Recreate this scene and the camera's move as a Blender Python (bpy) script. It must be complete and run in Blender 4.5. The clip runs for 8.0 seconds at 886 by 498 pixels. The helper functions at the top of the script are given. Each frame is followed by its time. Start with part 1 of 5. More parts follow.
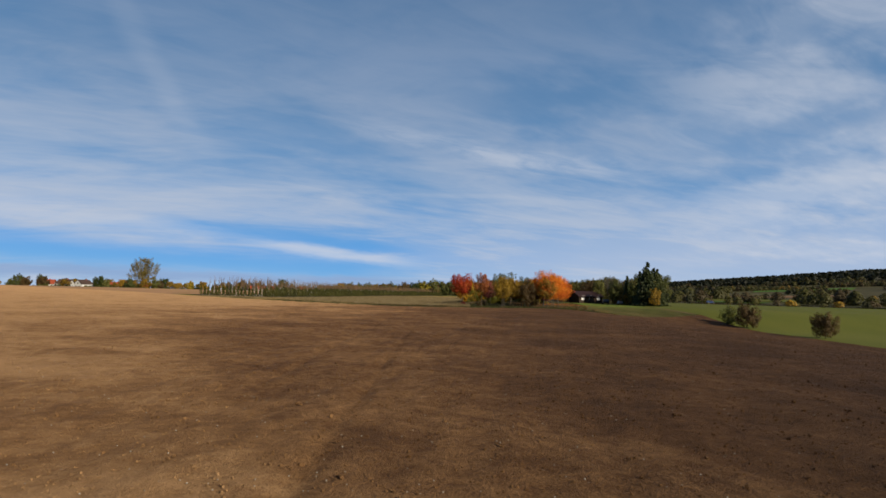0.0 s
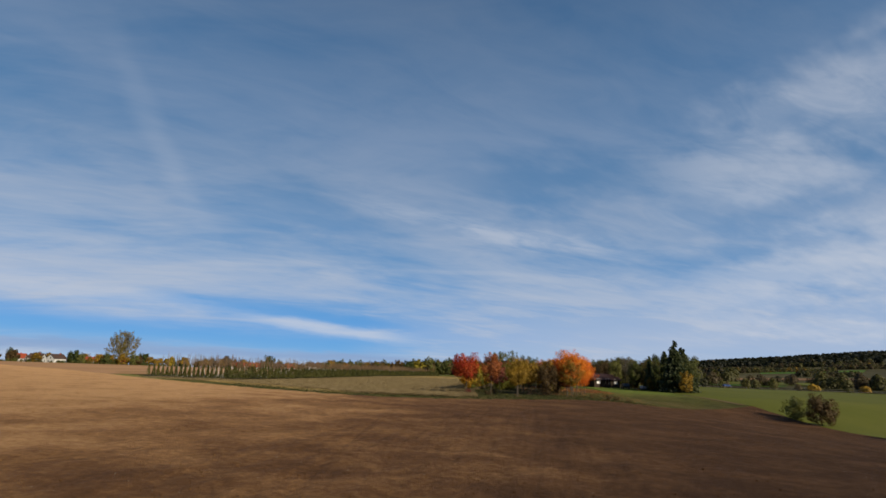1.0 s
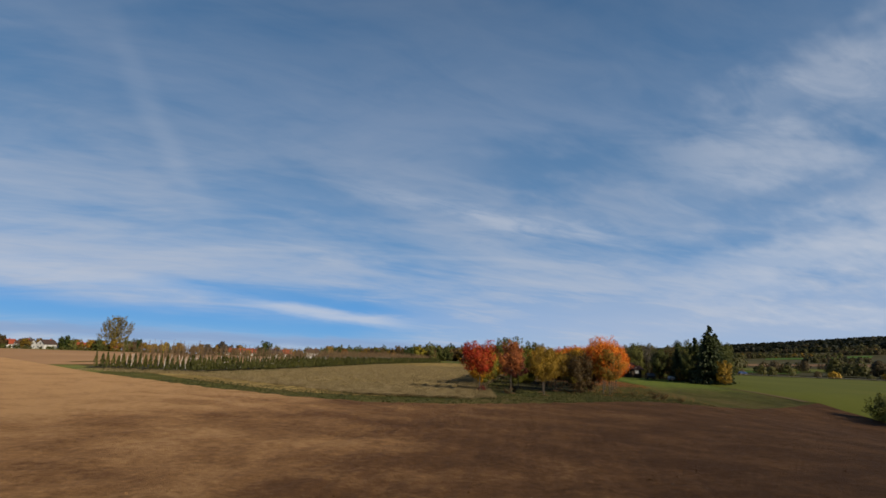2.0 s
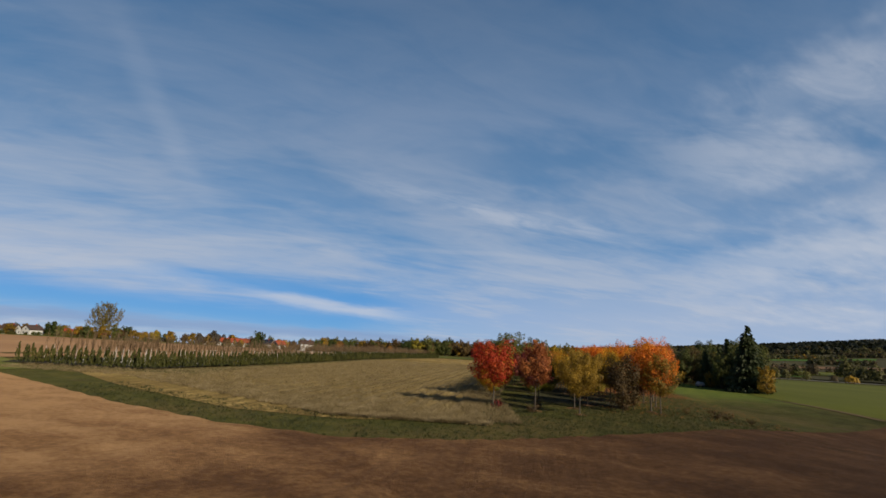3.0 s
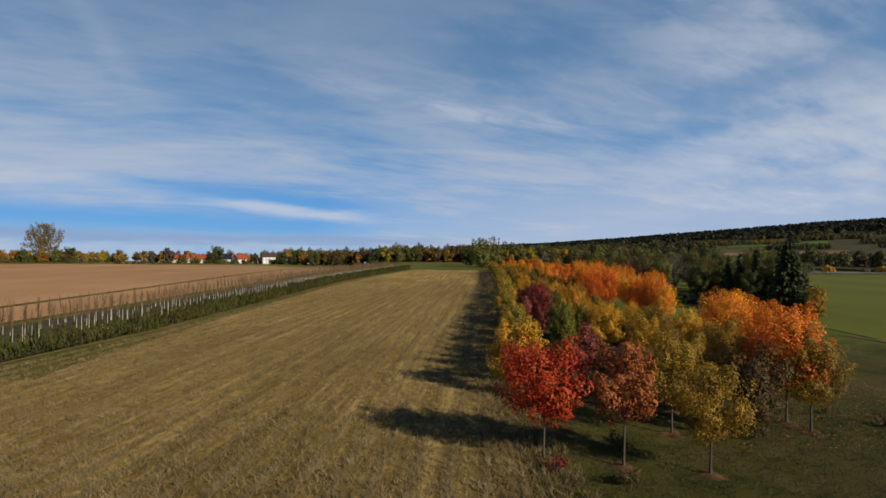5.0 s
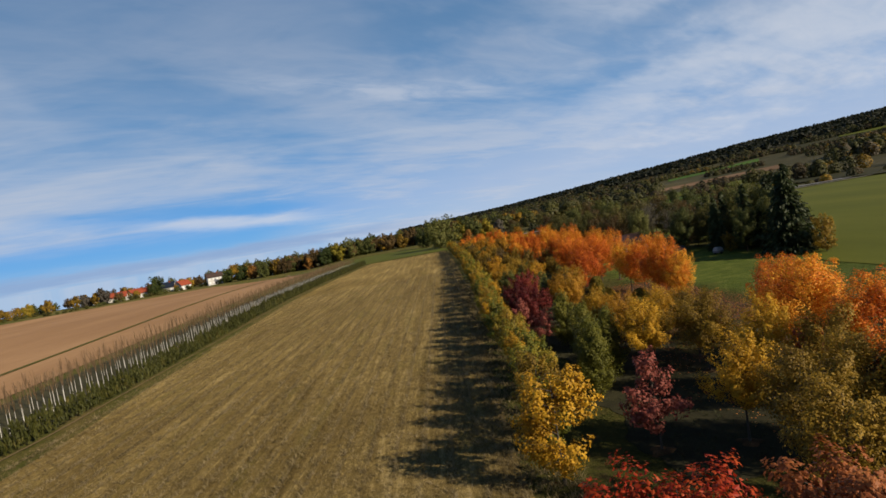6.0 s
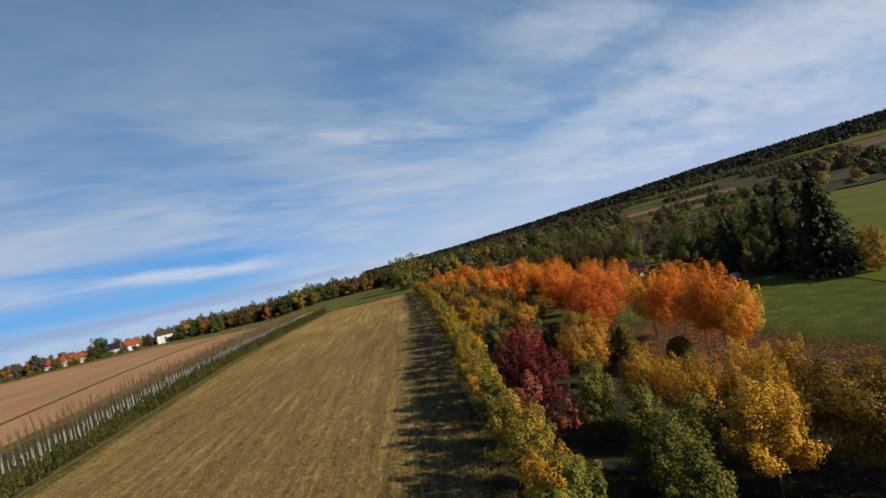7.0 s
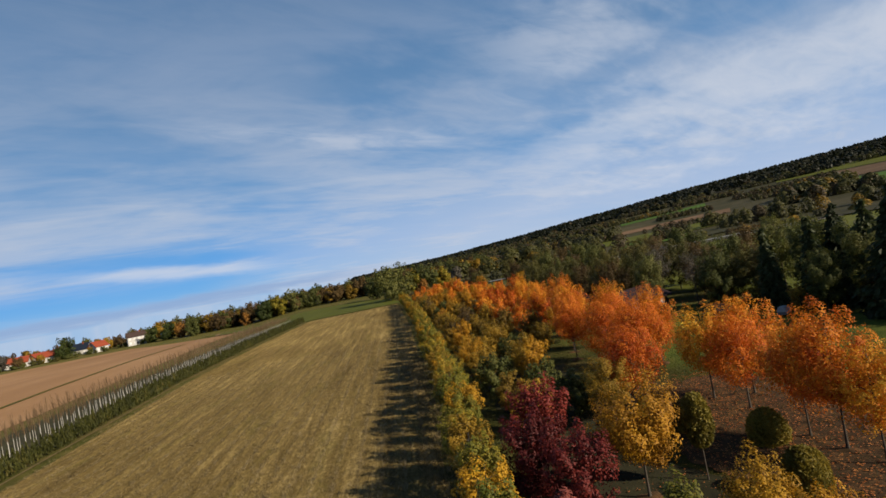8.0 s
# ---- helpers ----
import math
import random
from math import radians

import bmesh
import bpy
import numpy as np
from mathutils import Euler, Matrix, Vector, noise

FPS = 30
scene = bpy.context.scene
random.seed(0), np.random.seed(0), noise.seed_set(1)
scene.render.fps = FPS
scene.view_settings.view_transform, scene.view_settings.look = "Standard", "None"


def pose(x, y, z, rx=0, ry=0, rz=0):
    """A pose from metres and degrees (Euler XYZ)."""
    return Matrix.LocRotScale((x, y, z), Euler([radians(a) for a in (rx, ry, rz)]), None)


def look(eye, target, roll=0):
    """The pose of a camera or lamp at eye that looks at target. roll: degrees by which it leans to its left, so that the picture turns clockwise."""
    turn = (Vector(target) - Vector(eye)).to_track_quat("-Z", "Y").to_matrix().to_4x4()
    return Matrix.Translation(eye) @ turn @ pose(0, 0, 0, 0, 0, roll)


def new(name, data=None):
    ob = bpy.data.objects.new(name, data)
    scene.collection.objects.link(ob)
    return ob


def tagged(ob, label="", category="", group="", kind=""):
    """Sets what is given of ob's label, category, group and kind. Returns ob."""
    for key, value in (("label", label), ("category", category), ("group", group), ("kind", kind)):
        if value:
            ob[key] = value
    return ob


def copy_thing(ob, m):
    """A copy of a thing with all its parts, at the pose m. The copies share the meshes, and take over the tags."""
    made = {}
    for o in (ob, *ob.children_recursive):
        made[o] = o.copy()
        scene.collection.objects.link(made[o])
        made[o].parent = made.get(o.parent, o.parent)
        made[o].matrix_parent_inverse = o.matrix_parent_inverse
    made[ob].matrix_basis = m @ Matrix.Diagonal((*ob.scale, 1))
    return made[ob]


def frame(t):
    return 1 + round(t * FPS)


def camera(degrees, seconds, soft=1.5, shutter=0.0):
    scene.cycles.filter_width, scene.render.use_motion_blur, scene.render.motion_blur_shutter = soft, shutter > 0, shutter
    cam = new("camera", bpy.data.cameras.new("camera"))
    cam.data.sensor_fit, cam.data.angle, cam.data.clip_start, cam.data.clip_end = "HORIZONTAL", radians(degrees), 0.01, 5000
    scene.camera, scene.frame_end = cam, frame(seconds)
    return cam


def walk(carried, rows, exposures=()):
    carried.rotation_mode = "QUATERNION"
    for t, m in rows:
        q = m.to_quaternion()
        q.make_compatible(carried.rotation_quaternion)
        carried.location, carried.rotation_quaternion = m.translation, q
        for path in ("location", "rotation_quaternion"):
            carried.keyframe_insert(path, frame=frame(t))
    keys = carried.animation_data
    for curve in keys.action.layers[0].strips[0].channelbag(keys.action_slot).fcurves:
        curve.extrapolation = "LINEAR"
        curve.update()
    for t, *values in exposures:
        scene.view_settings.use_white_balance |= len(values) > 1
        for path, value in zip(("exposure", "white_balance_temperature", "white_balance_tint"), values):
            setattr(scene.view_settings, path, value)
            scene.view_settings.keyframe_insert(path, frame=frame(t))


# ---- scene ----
cam = camera(80.0, 8.0, soft=1.55)
PATH = [
    (0, (2.946, -7.571, 2.227), (2.85, -5.579, 2.389), 1.7),
    (0.5, (2.321, 0.604, 2.83), (2.229, 2.576, 3.148), 2.3),
    (1, (1.507, 8.569, 2.995), (1.419, 10.516, 3.442), 2.3),
    (1.5, (0.772, 16.35, 3.282), (0.682, 18.303, 3.705), 1.9),
    (3, (-0.801, 37.937, 4.454), (-0.888, 39.9, 4.825), 3.5),
    (3.5, (-1.498, 43.982, 4.834), (-1.562, 45.883, 5.451), 2.6),
    (4, (-1.97, 49.154, 6.113), (-1.983, 51.052, 6.744), 0.4),
    (4.5, (-2.617, 54.259, 8.459), (-2.588, 56.251, 8.639), 0.3),
    (4.7, (-2.948, 56.415, 8.756), (-2.906, 58.413, 8.834), 1.6),
    (6, (-3.404, 72.137, 11.816), (-3.178, 74.122, 11.721), -9.8),
    (6.5, (-2.265, 80.396, 11.795), (-1.938, 82.369, 11.783), -13.6),
    (7, (-1.222, 87.309, 11.796), (-0.844, 89.273, 11.818), -13.0),
    (7.5, (-0.184, 93.231, 12.219), (0.196, 95.195, 12.246), -12.0),
    (8, (1.363, 99.568, 12.349), (1.786, 101.522, 12.398), -10.6),
]
walk(cam, [(t, look(eye, target, roll)) for t, eye, target, roll in PATH],
     exposures=[(0.0, 0.6), (1.5, 0.50), (3.0, 0.46), (3.5, 0.38), (4.0, 0.32), (4.6, 0.44), (5.3, 0.55), (6.0, 0.62), (8.0, 0.66)])

SUN_AZ, SUN_EL = 132.0, 27.0     # degrees clockwise from +y, above the horizon


# ---------------------------------------------------------------- node helpers
class Nodes:
    def __init__(self, tree):
        self.tree = tree
        tree.nodes.clear()

    def add(self, kind, **inputs):
        n = self.tree.nodes.new(kind)
        for key, value in inputs.items():
            key = key.replace("_", " ")
            self.put(n.inputs[key], value)
        return n

    def put(self, socket, value):
        if isinstance(value, bpy.types.NodeSocket):
            self.tree.links.new(value, socket)
        else:
            socket.default_value = value

    def math(self, op, a, b=0.0, c=0.0):
        n = self.tree.nodes.new("ShaderNodeMath")
        n.operation = op
        for i, v in enumerate((a, b, c)):
            self.put(n.inputs[i], v)
        return n.outputs[0]

    def mix(self, fac, a, b):
        n = self.tree.nodes.new("ShaderNodeMix")
        n.data_type = "RGBA"
        self.put(n.inputs[0], fac)
        for i, v in ((6, a), (7, b)):
            self.put(n.inputs[i], v if isinstance(v, bpy.types.NodeSocket) else (*v, 1.0))
        return n.outputs[2]

    def smooth(self, v, lo, hi):
        n = self.tree.nodes.new("ShaderNodeMapRange")
        n.interpolation_type = "SMOOTHSTEP"
        self.put(n.inputs[0], v)
        n.inputs[1].default_value, n.inputs[2].default_value = lo, hi
        return n.outputs[0]

    def ramp(self, fac, stops):
        n = self.tree.nodes.new("ShaderNodeValToRGB")
        self.put(n.inputs[0], fac)
        el = n.color_ramp.elements
        while len(el) < len(stops):
            el.new(0.5)
        for e, (p, c) in zip(el, stops):
            e.position, e.color = p, (*c, 1.0)
        return n.outputs[0]

    def noise(self, vec, scale, detail=4.0, rough=0.55, warp=0.0):
        n = self.tree.nodes.new("ShaderNodeTexNoise")
        self.put(n.inputs["Vector"], vec)
        n.inputs["Scale"].default_value = scale
        n.inputs["Detail"].default_value = detail
        n.inputs["Roughness"].default_value = rough
        n.inputs["Distortion"].default_value = warp
        return n.outputs["Fac"]

    def mapping(self, vec, rot=0.0, scale=(1, 1, 1), loc=(0, 0, 0)):
        n = self.tree.nodes.new("ShaderNodeMapping")
        self.put(n.inputs["Vector"], vec)
        n.inputs["Rotation"].default_value = (0, 0, radians(rot))
        n.inputs["Scale"].default_value = scale
        n.inputs["Location"].default_value = loc
        return n.outputs[0]


# ---------------------------------------------------------------- sky and sun
world = bpy.data.worlds.new("sky")
scene.world = world
world.use_nodes = True
w = Nodes(world.node_tree)
sky = w.add("ShaderNodeTexSky")
sky.sky_type = "NISHITA"
sky.sun_disc = False
sky.sun_elevation = radians(SUN_EL)
sky.sun_rotation = radians(SUN_AZ)
sky.altitude, sky.air_density, sky.dust_density, sky.ozone_density = 450, 1.0, 0.6, 2.0
way = w.add("ShaderNodeTexCoord").outputs["Generated"]
sep = w.add("ShaderNodeSeparateXYZ", Vector=way)
up = w.math("MAXIMUM", sep.outputs[2], 0.0)
den = w.math("ADD", up, 0.16)
flat = w.add("ShaderNodeCombineXYZ", X=w.math("DIVIDE", sep.outputs[0], den), Y=w.math("DIVIDE", sep.outputs[1], den)).outputs[0]
azim = w.math("MULTIPLY", w.math("ARCTAN2", sep.outputs[0], sep.outputs[1]), 57.2958)
elev = w.math("MULTIPLY", w.math("ARCSINE", sep.outputs[2]), 57.2958)


def drawn_out(turn, scale, loc=(0, 0, 0)):
    """Cloud coordinates drawn out along one direction of the sky."""
    return w.mapping(w.mapping(flat, rot=-turn), 0, scale, loc)


wave = w.math("SUBTRACT", w.noise(flat, 1.3, 4.0, 0.6), 0.5)
ripple = w.math("SUBTRACT", w.noise(drawn_out(40, (0.7, 1.6, 1)), 3.4, 4.0, 0.6), 0.5)


def streak(az0, el0, az1, el1, half, soft_end=6.0, wobble=1.0):
    """A long cloud from one place in the sky to another: 1 on its middle line, 0 outside."""
    dx, dy = az1 - az0, el1 - el0
    n = math.hypot(dx, dy)
    wob = w.math("ADD", w.math("MULTIPLY", wave, 5.0 * half * wobble), w.math("MULTIPLY", ripple, 2.4 * half * wobble))
    a = w.math("SUBTRACT", azim, az0)
    b = w.math("SUBTRACT", w.math("ADD", elev, wob), el0)
    along = w.math("ADD", w.math("MULTIPLY", a, dx / n), w.math("MULTIPLY", b, dy / n))
    across = w.math("ABSOLUTE", w.math("ADD", w.math("MULTIPLY", a, -dy / n), w.math("MULTIPLY", b, dx / n)))
    side = w.math("SUBTRACT", 1.0, w.smooth(across, half * 0.05, half))
    ends = w.math("MULTIPLY", w.smooth(along, -soft_end, soft_end), w.math("SUBTRACT", 1.0, w.smooth(along, n - soft_end, n + soft_end)))
    return w.math("MULTIPLY", side, ends)


broad = w.noise(drawn_out(30, (0.7, 1.1, 1), (2.3, 0.4, 0)), 0.75, 5.0, 0.52, 0.4)
veil = w.noise(drawn_out(10, (0.55, 1.3, 1), (3.1, 1.7, 0)), 1.8, 7.0, 0.56, 1.0)
fine = w.noise(drawn_out(26, (0.62, 1.7, 1), (1.3, 4.4, 0)), 4.2, 6.0, 0.60, 1.2)
mass = w.math("ADD", w.math("MULTIPLY", broad, 0.5), w.math("ADD", w.math("MULTIPLY", veil, 0.35), w.math("MULTIPLY", fine, 0.15)))
cover = w.smooth(mass, 0.31, 0.66)
clear3 = w.math("MULTIPLY", streak(0, 20.5, 30, 19.0, 4.2, 8.0, 0.6), 0.72)
clear4 = w.math("MULTIPLY", streak(-24, 17.5, -8, 13.5, 4.0, 8.0, 0.7), 0.5)
cover = w.math("MULTIPLY", cover, w.math("SUBTRACT", 1.0, w.math("MAXIMUM", clear3, clear4)))
cover = w.math("MULTIPLY_ADD", cover, 0.80, 0.15)
haze = w.math("MULTIPLY", w.math("SUBTRACT", 1.0, w.smooth(elev, 3.0, 17.0)), 0.76)
haze = w.math("MULTIPLY", haze, w.smooth(azim, -40.0, 22.0))
cover = w.math("MAXIMUM", cover, w.math("MULTIPLY", haze, w.math("MULTIPLY_ADD", mass, 0.8, 0.55)))
# clear blue belts low over the fields
clear = w.math("MULTIPLY", streak(-75, 3.4, -7, 1.9, 2.2, 7.0, 0.10), 0.97)
clear2 = w.math("MULTIPLY", streak(-30, 6.0, -7, 4.4, 1.1, 5.0, 0.3), 0.8)
cover = w.math("MULTIPLY", cover, w.math("SUBTRACT", 1.0, w.math("MAXIMUM", clear, clear2)))
tuft = w.smooth(w.math("ADD", fine, veil), 0.72, 1.2)
band = w.math("MULTIPLY", streak(-22, 4.4, -7, 3.1, 0.95, 4.0, 0.28), 0.85)
band2 = w.math("MULTIPLY", streak(-60, 6.6, -22, 5.0, 1.3, 6.0, 0.6), 0.26)
wisp = w.math("MULTIPLY", streak(-9, 16.8, 16, 12.6, 1.5, 6.0, 0.6), w.math("MULTIPLY_ADD", tuft, 0.40, 0.10))
right_a = w.math("MULTIPLY", streak(22, 19.5, 62, 28.0, 6.0, 10.0, 0.6), w.math("MULTIPLY_ADD", tuft, 0.36, 0.30))
right_b = w.math("MULTIPLY", streak(24, 8.5, 75, 13.0, 6.0, 10.0, 0.5), w.math("MULTIPLY_ADD", tuft, 0.15, 0.62))
trail = w.math("MULTIPLY", streak(-37, 26.0, -27, 12.5, 1.8, 7.0, 0.6), 0.13)
bright = w.math("MAXIMUM", w.math("MAXIMUM", band, band2), w.math("MAXIMUM", w.math("MAXIMUM", wisp, trail), w.math("MAXIMUM", right_a, right_b)))
grey_low = w.math("MULTIPLY", streak(-65, 1.0, 2, 0.7, 0.85, 8.0, 0.35), 0.75)
SKY = 0.085
clear_sky = w.add("ShaderNodeVectorMath")
clear_sky.operation = "SCALE"
w.put(clear_sky.inputs[0], sky.outputs[0])
clear_sky.inputs["Scale"].default_value = SKY
height = w.math("DIVIDE", elev, 60.0)
azure = w.ramp(height, [(0.0, (0.13, 0.42, 0.80)), (0.06, (0.060, 0.32, 0.77)), (0.18, (0.048, 0.245, 0.55)), (0.33, (0.032, 0.178, 0.40)), (0.75, (0.017, 0.088, 0.225))])
blue = w.mix(0.88, clear_sky.outputs[0], azure)
cloud = w.ramp(height, [(0.0, (0.53, 0.58, 0.69)), (0.17, (0.425, 0.50, 0.632)), (0.40, (0.20, 0.292, 0.452)), (0.75, (0.080, 0.139, 0.242))])
col = w.mix(cover, blue, cloud)
col = w.mix(grey_low, col, (0.26, 0.38, 0.61))
col = w.mix(w.math("MULTIPLY", bright, 0.68), col, (0.64, 0.67, 0.74))
back = w.add("ShaderNodeBackground", Color=col, Strength=0.66)
w.tree.links.new(back.outputs[0], w.add("ShaderNodeOutputWorld").inputs[0])

sun = new("sun", bpy.data.lights.new("sun", "SUN"))
sun.data.energy, sun.data.angle, sun.data.color = 5.0, radians(0.6), (1.0, 0.86, 0.66)
a, e = radians(SUN_AZ), radians(SUN_EL)
sun.matrix_world = look((math.sin(a) * math.cos(e), math.cos(a) * math.cos(e), math.sin(e)), (0, 0, 0))


# ---------------------------------------------------------------- materials
def finish(n, color, rough, height=None, strength=0.5, distance=0.05, metallic=0.0, leaf=0.0):
    p = n.add("ShaderNodeBsdfPrincipled", Base_Color=color, Roughness=rough, Metallic=metallic)
    p.inputs["Specular IOR Level"].default_value = 0.25 if rough < 0.8 else 0.1
    p.inputs["Diffuse Roughness"].default_value = 1.0 if rough > 0.9 else 0.0
    if height is not None:
        b = n.add("ShaderNodeBump", Height=height, Strength=strength, Distance=distance)
        n.put(p.inputs["Normal"], b.outputs[0])
    out = n.tree.nodes.new("ShaderNodeOutputMaterial")
    shader = p.outputs[0]
    if leaf:
        t = n.add("ShaderNodeBsdfTranslucent", Color=color)
        m = n.add("ShaderNodeMixShader", Fac=leaf)
        n.tree.links.new(shader, m.inputs[1])
        n.tree.links.new(t.outputs[0], m.inputs[2])
        shader = m.outputs[0]
    n.tree.links.new(shader, out.inputs[0])


def material(name):
    m = bpy.data.materials.new(name)
    m.use_nodes = True
    return m, Nodes(m.node_tree)


def place(n, kind="Object"):
    return n.add("ShaderNodeTexCoord").outputs[kind]


def mottled(name, stops, scale=1.0, fine_scale=8.0, rough=0.85, bump=0.4, depth=0.03, rot=0.0, stretch=(1, 1, 1), big=0.0):
    """A surface of several tones, at a coarse and a fine scale, with relief."""
    m, n = material(name)
    v = n.mapping(place(n), rot, stretch)
    c = n.noise(v, scale, 5.0, 0.6)
    f = n.noise(v, fine_scale, 6.0, 0.65)
    mixed = n.math("ADD", n.math("MULTIPLY", c, 0.6), n.math("MULTIPLY", f, 0.4))
    if big:
        mixed = n.math("ADD", n.math("MULTIPLY", mixed, 0.6), n.math("MULTIPLY", n.noise(place(n), big, 3.0), 0.4))
    finish(n, n.ramp(mixed, stops), rough, f, bump, depth)
    return m


def leaves(name, dark, mid, light, patch=0.6, through_light=0.36):
    """Foliage: each leaf its own tone, with patches of colour over the crown."""
    m, n = material(name)
    island = n.add("ShaderNodeNewGeometry").outputs["Random Per Island"]
    own = n.add("ShaderNodeObjectInfo").outputs["Random"]
    p = n.noise(place(n), patch, 3.0)
    f = n.math("ADD", n.math("MULTIPLY", island, 0.15), n.math("MULTIPLY", p, 0.85))
    f = n.math("ADD", f, n.math("MULTIPLY", n.math("SUBTRACT", own, 0.5), 0.26))
    finish(n, n.ramp(f, [(0.28, dark), (0.5, mid), (0.72, light)]), 0.6, leaf=through_light)
    return m


def soil_material():
    m, n = material("tilled soil")
    v = place(n)
    broad = n.noise(v, 0.045, 4.0, 0.55, 0.4)
    patch = n.noise(n.mapping(n.mapping(v, 25), 0, (0.8, 1.1, 1)), 0.30, 5.0, 0.6, 0.5)
    clod = n.noise(v, 3.2, 6.0, 0.68)
    grain = n.noise(v, 22.0, 5.0, 0.7)
    xyz = n.add("ShaderNodeSeparateXYZ", Vector=v).outputs
    early = n.math("MULTIPLY", n.math("SUBTRACT", 1.0, n.smooth(xyz[1], -4.0, 22.0)), 14.0)
    # dry: paler towards -x, painting in sun backscatter along with uneven dry soil
    dry = n.smooth(n.math("ADD", early, n.math("SUBTRACT", n.math("MULTIPLY", broad, 60.0), xyz[0])), 15.0, 62.0)
    f = n.math("ADD", n.math("MULTIPLY", patch, 0.40), n.math("ADD", n.math("MULTIPLY", clod, 0.34), n.math("MULTIPLY", grain, 0.14)))
    f = n.math("ADD", f, n.math("MULTIPLY_ADD", dry, 0.28, -0.07))
    c = n.ramp(f, [(0.33, (0.0474, 0.0225, 0.009)), (0.45, (0.0889, 0.0451, 0.0187)), (0.54, (0.1572, 0.086, 0.0375)), (0.66, (0.2609, 0.1572, 0.0766))])
    stone = n.smooth(n.noise(v, 9.0, 2.0), 0.74, 0.78)
    c = n.mix(n.math("MULTIPLY", stone, 0.5), c, (0.2293, 0.1856, 0.142))
    finish(n, c, 0.97, n.math("ADD", n.math("MULTIPLY", clod, 1.0), n.math("MULTIPLY", grain, 0.7)), 1.0, 0.17)
    return m


def grass_material():
    m, n = material("grass")
    v = place(n)
    tone = n.math("ADD", n.math("MULTIPLY", n.noise(v, 0.5, 5.0, 0.6), 0.5), n.math("MULTIPLY", n.noise(v, 9.0, 6.0, 0.7), 0.5))
    c = n.ramp(tone, [(0.34, (0.015, 0.0179, 0.0037)), (0.46, (0.0343, 0.0364, 0.0058)), (0.55, (0.0509, 0.048, 0.0096)), (0.66, (0.0793, 0.0626, 0.0201))])
    dry = n.smooth(n.math("ADD", n.math("MULTIPLY", n.noise(v, 0.11, 5.0, 0.6, 0.5), 0.65), n.math("MULTIPLY", n.noise(v, 2.3, 5.0, 0.7), 0.35)), 0.46, 0.60)
    c = n.mix(n.math("MULTIPLY", dry, 0.5), c, (0.0901, 0.0628, 0.023))
    bare = n.smooth(n.noise(n.mapping(v, 0, (1, 1, 1), (31, 7, 0)), 0.35, 5.0, 0.65), 0.60, 0.70)
    c = n.mix(n.math("MULTIPLY", bare, 0.6), c, (0.0655, 0.041, 0.0218))
    xyz = n.add("ShaderNodeSeparateXYZ", Vector=v).outputs
    stray = n.math("MULTIPLY", n.noise(v, 0.12, 4.0), 16.0)
    mown = n.math("MULTIPLY", n.smooth(n.math("ADD", xyz[0], stray), 34.0, 42.0), n.math("SUBTRACT", 1.0, n.smooth(xyz[0], 46.0, 54.0)))
    mown = n.math("MULTIPLY", mown, n.math("MULTIPLY", n.smooth(n.math("ADD", xyz[1], stray), 112.0, 132.0), n.math("SUBTRACT", 1.0, n.smooth(xyz[1], 160.0, 180.0))))
    lush = n.ramp(tone, [(0.34, (0.0432, 0.063, 0.0081)), (0.5, (0.0756, 0.104, 0.0135)), (0.64, (0.135, 0.148, 0.027))])
    c = n.mix(n.math("MULTIPLY", mown, 0.85), c, lush)
    finish(n, c, 0.95, n.noise(v, 7.0, 6.0, 0.75), 1.0, 0.16)
    return m


M = {}
M["grass"] = grass_material()
M["crop"] = mottled("bright young crop", [(0.3, (0.0328, 0.0682, 0.0066)), (0.5, (0.0464, 0.0901, 0.0098)), (0.7, (0.0655, 0.1037, 0.0164))], 0.02, 0.4, 0.9, 0.3, 0.05)
M["meadow"] = mottled("green crop", [(0.3, (0.0492, 0.0563, 0.0046)), (0.5, (0.0678, 0.0753, 0.0068)), (0.7, (0.0954, 0.0929, 0.0121))], 0.06, 6.0, 0.9, 0.5, 0.05, 20, (1, 0.25, 1))
M["soil"] = soil_material()
M["far soil"] = mottled("dry field soil", [(0.3, (0.0901, 0.0503, 0.0246)), (0.5, (0.1283, 0.0753, 0.0382)), (0.7, (0.1747, 0.1092, 0.0601))], 0.05, 2.0, 0.95, 0.6, 0.08, -8, (1, 0.12, 1), big=0.02)
M["margin"] = mottled("grassy margin", [(0.3, (0.0246, 0.0316, 0.0055)), (0.47, (0.0464, 0.0535, 0.0098)), (0.6, (0.0682, 0.0682, 0.0164)), (0.74, (0.0983, 0.0819, 0.03))], 0.6, 9.0, 0.95, 0.7, 0.06, big=0.08)
M["road"] = mottled("pale asphalt", [(0.3, (0.1201, 0.1201, 0.1147)), (0.7, (0.1856, 0.1802, 0.1693))], 0.5, 6.0, 0.85, 0.2, 0.01)
# mulch: earth whose near-black tone holds the shade found under trees
M["mulch"] = mottled("shade-dark earth", [(0.3, (0.0109, 0.0098, 0.0055)), (0.55, (0.0246, 0.023, 0.0109)), (0.75, (0.0464, 0.0382, 0.0191))], 0.8, 8.0, 0.95, 0.6, 0.04)
M["track"] = mottled("dirt track", [(0.3, (0.071, 0.0491, 0.0262)), (0.7, (0.1256, 0.0901, 0.0519))], 0.8, 8.0, 0.95, 0.6, 0.04)
M["gravel"] = mottled("pale gravel", [(0.3, (0.1966, 0.1747, 0.1474)), (0.7, (0.2839, 0.2566, 0.2184))], 0.8, 8.0, 0.95, 0.4, 0.02)
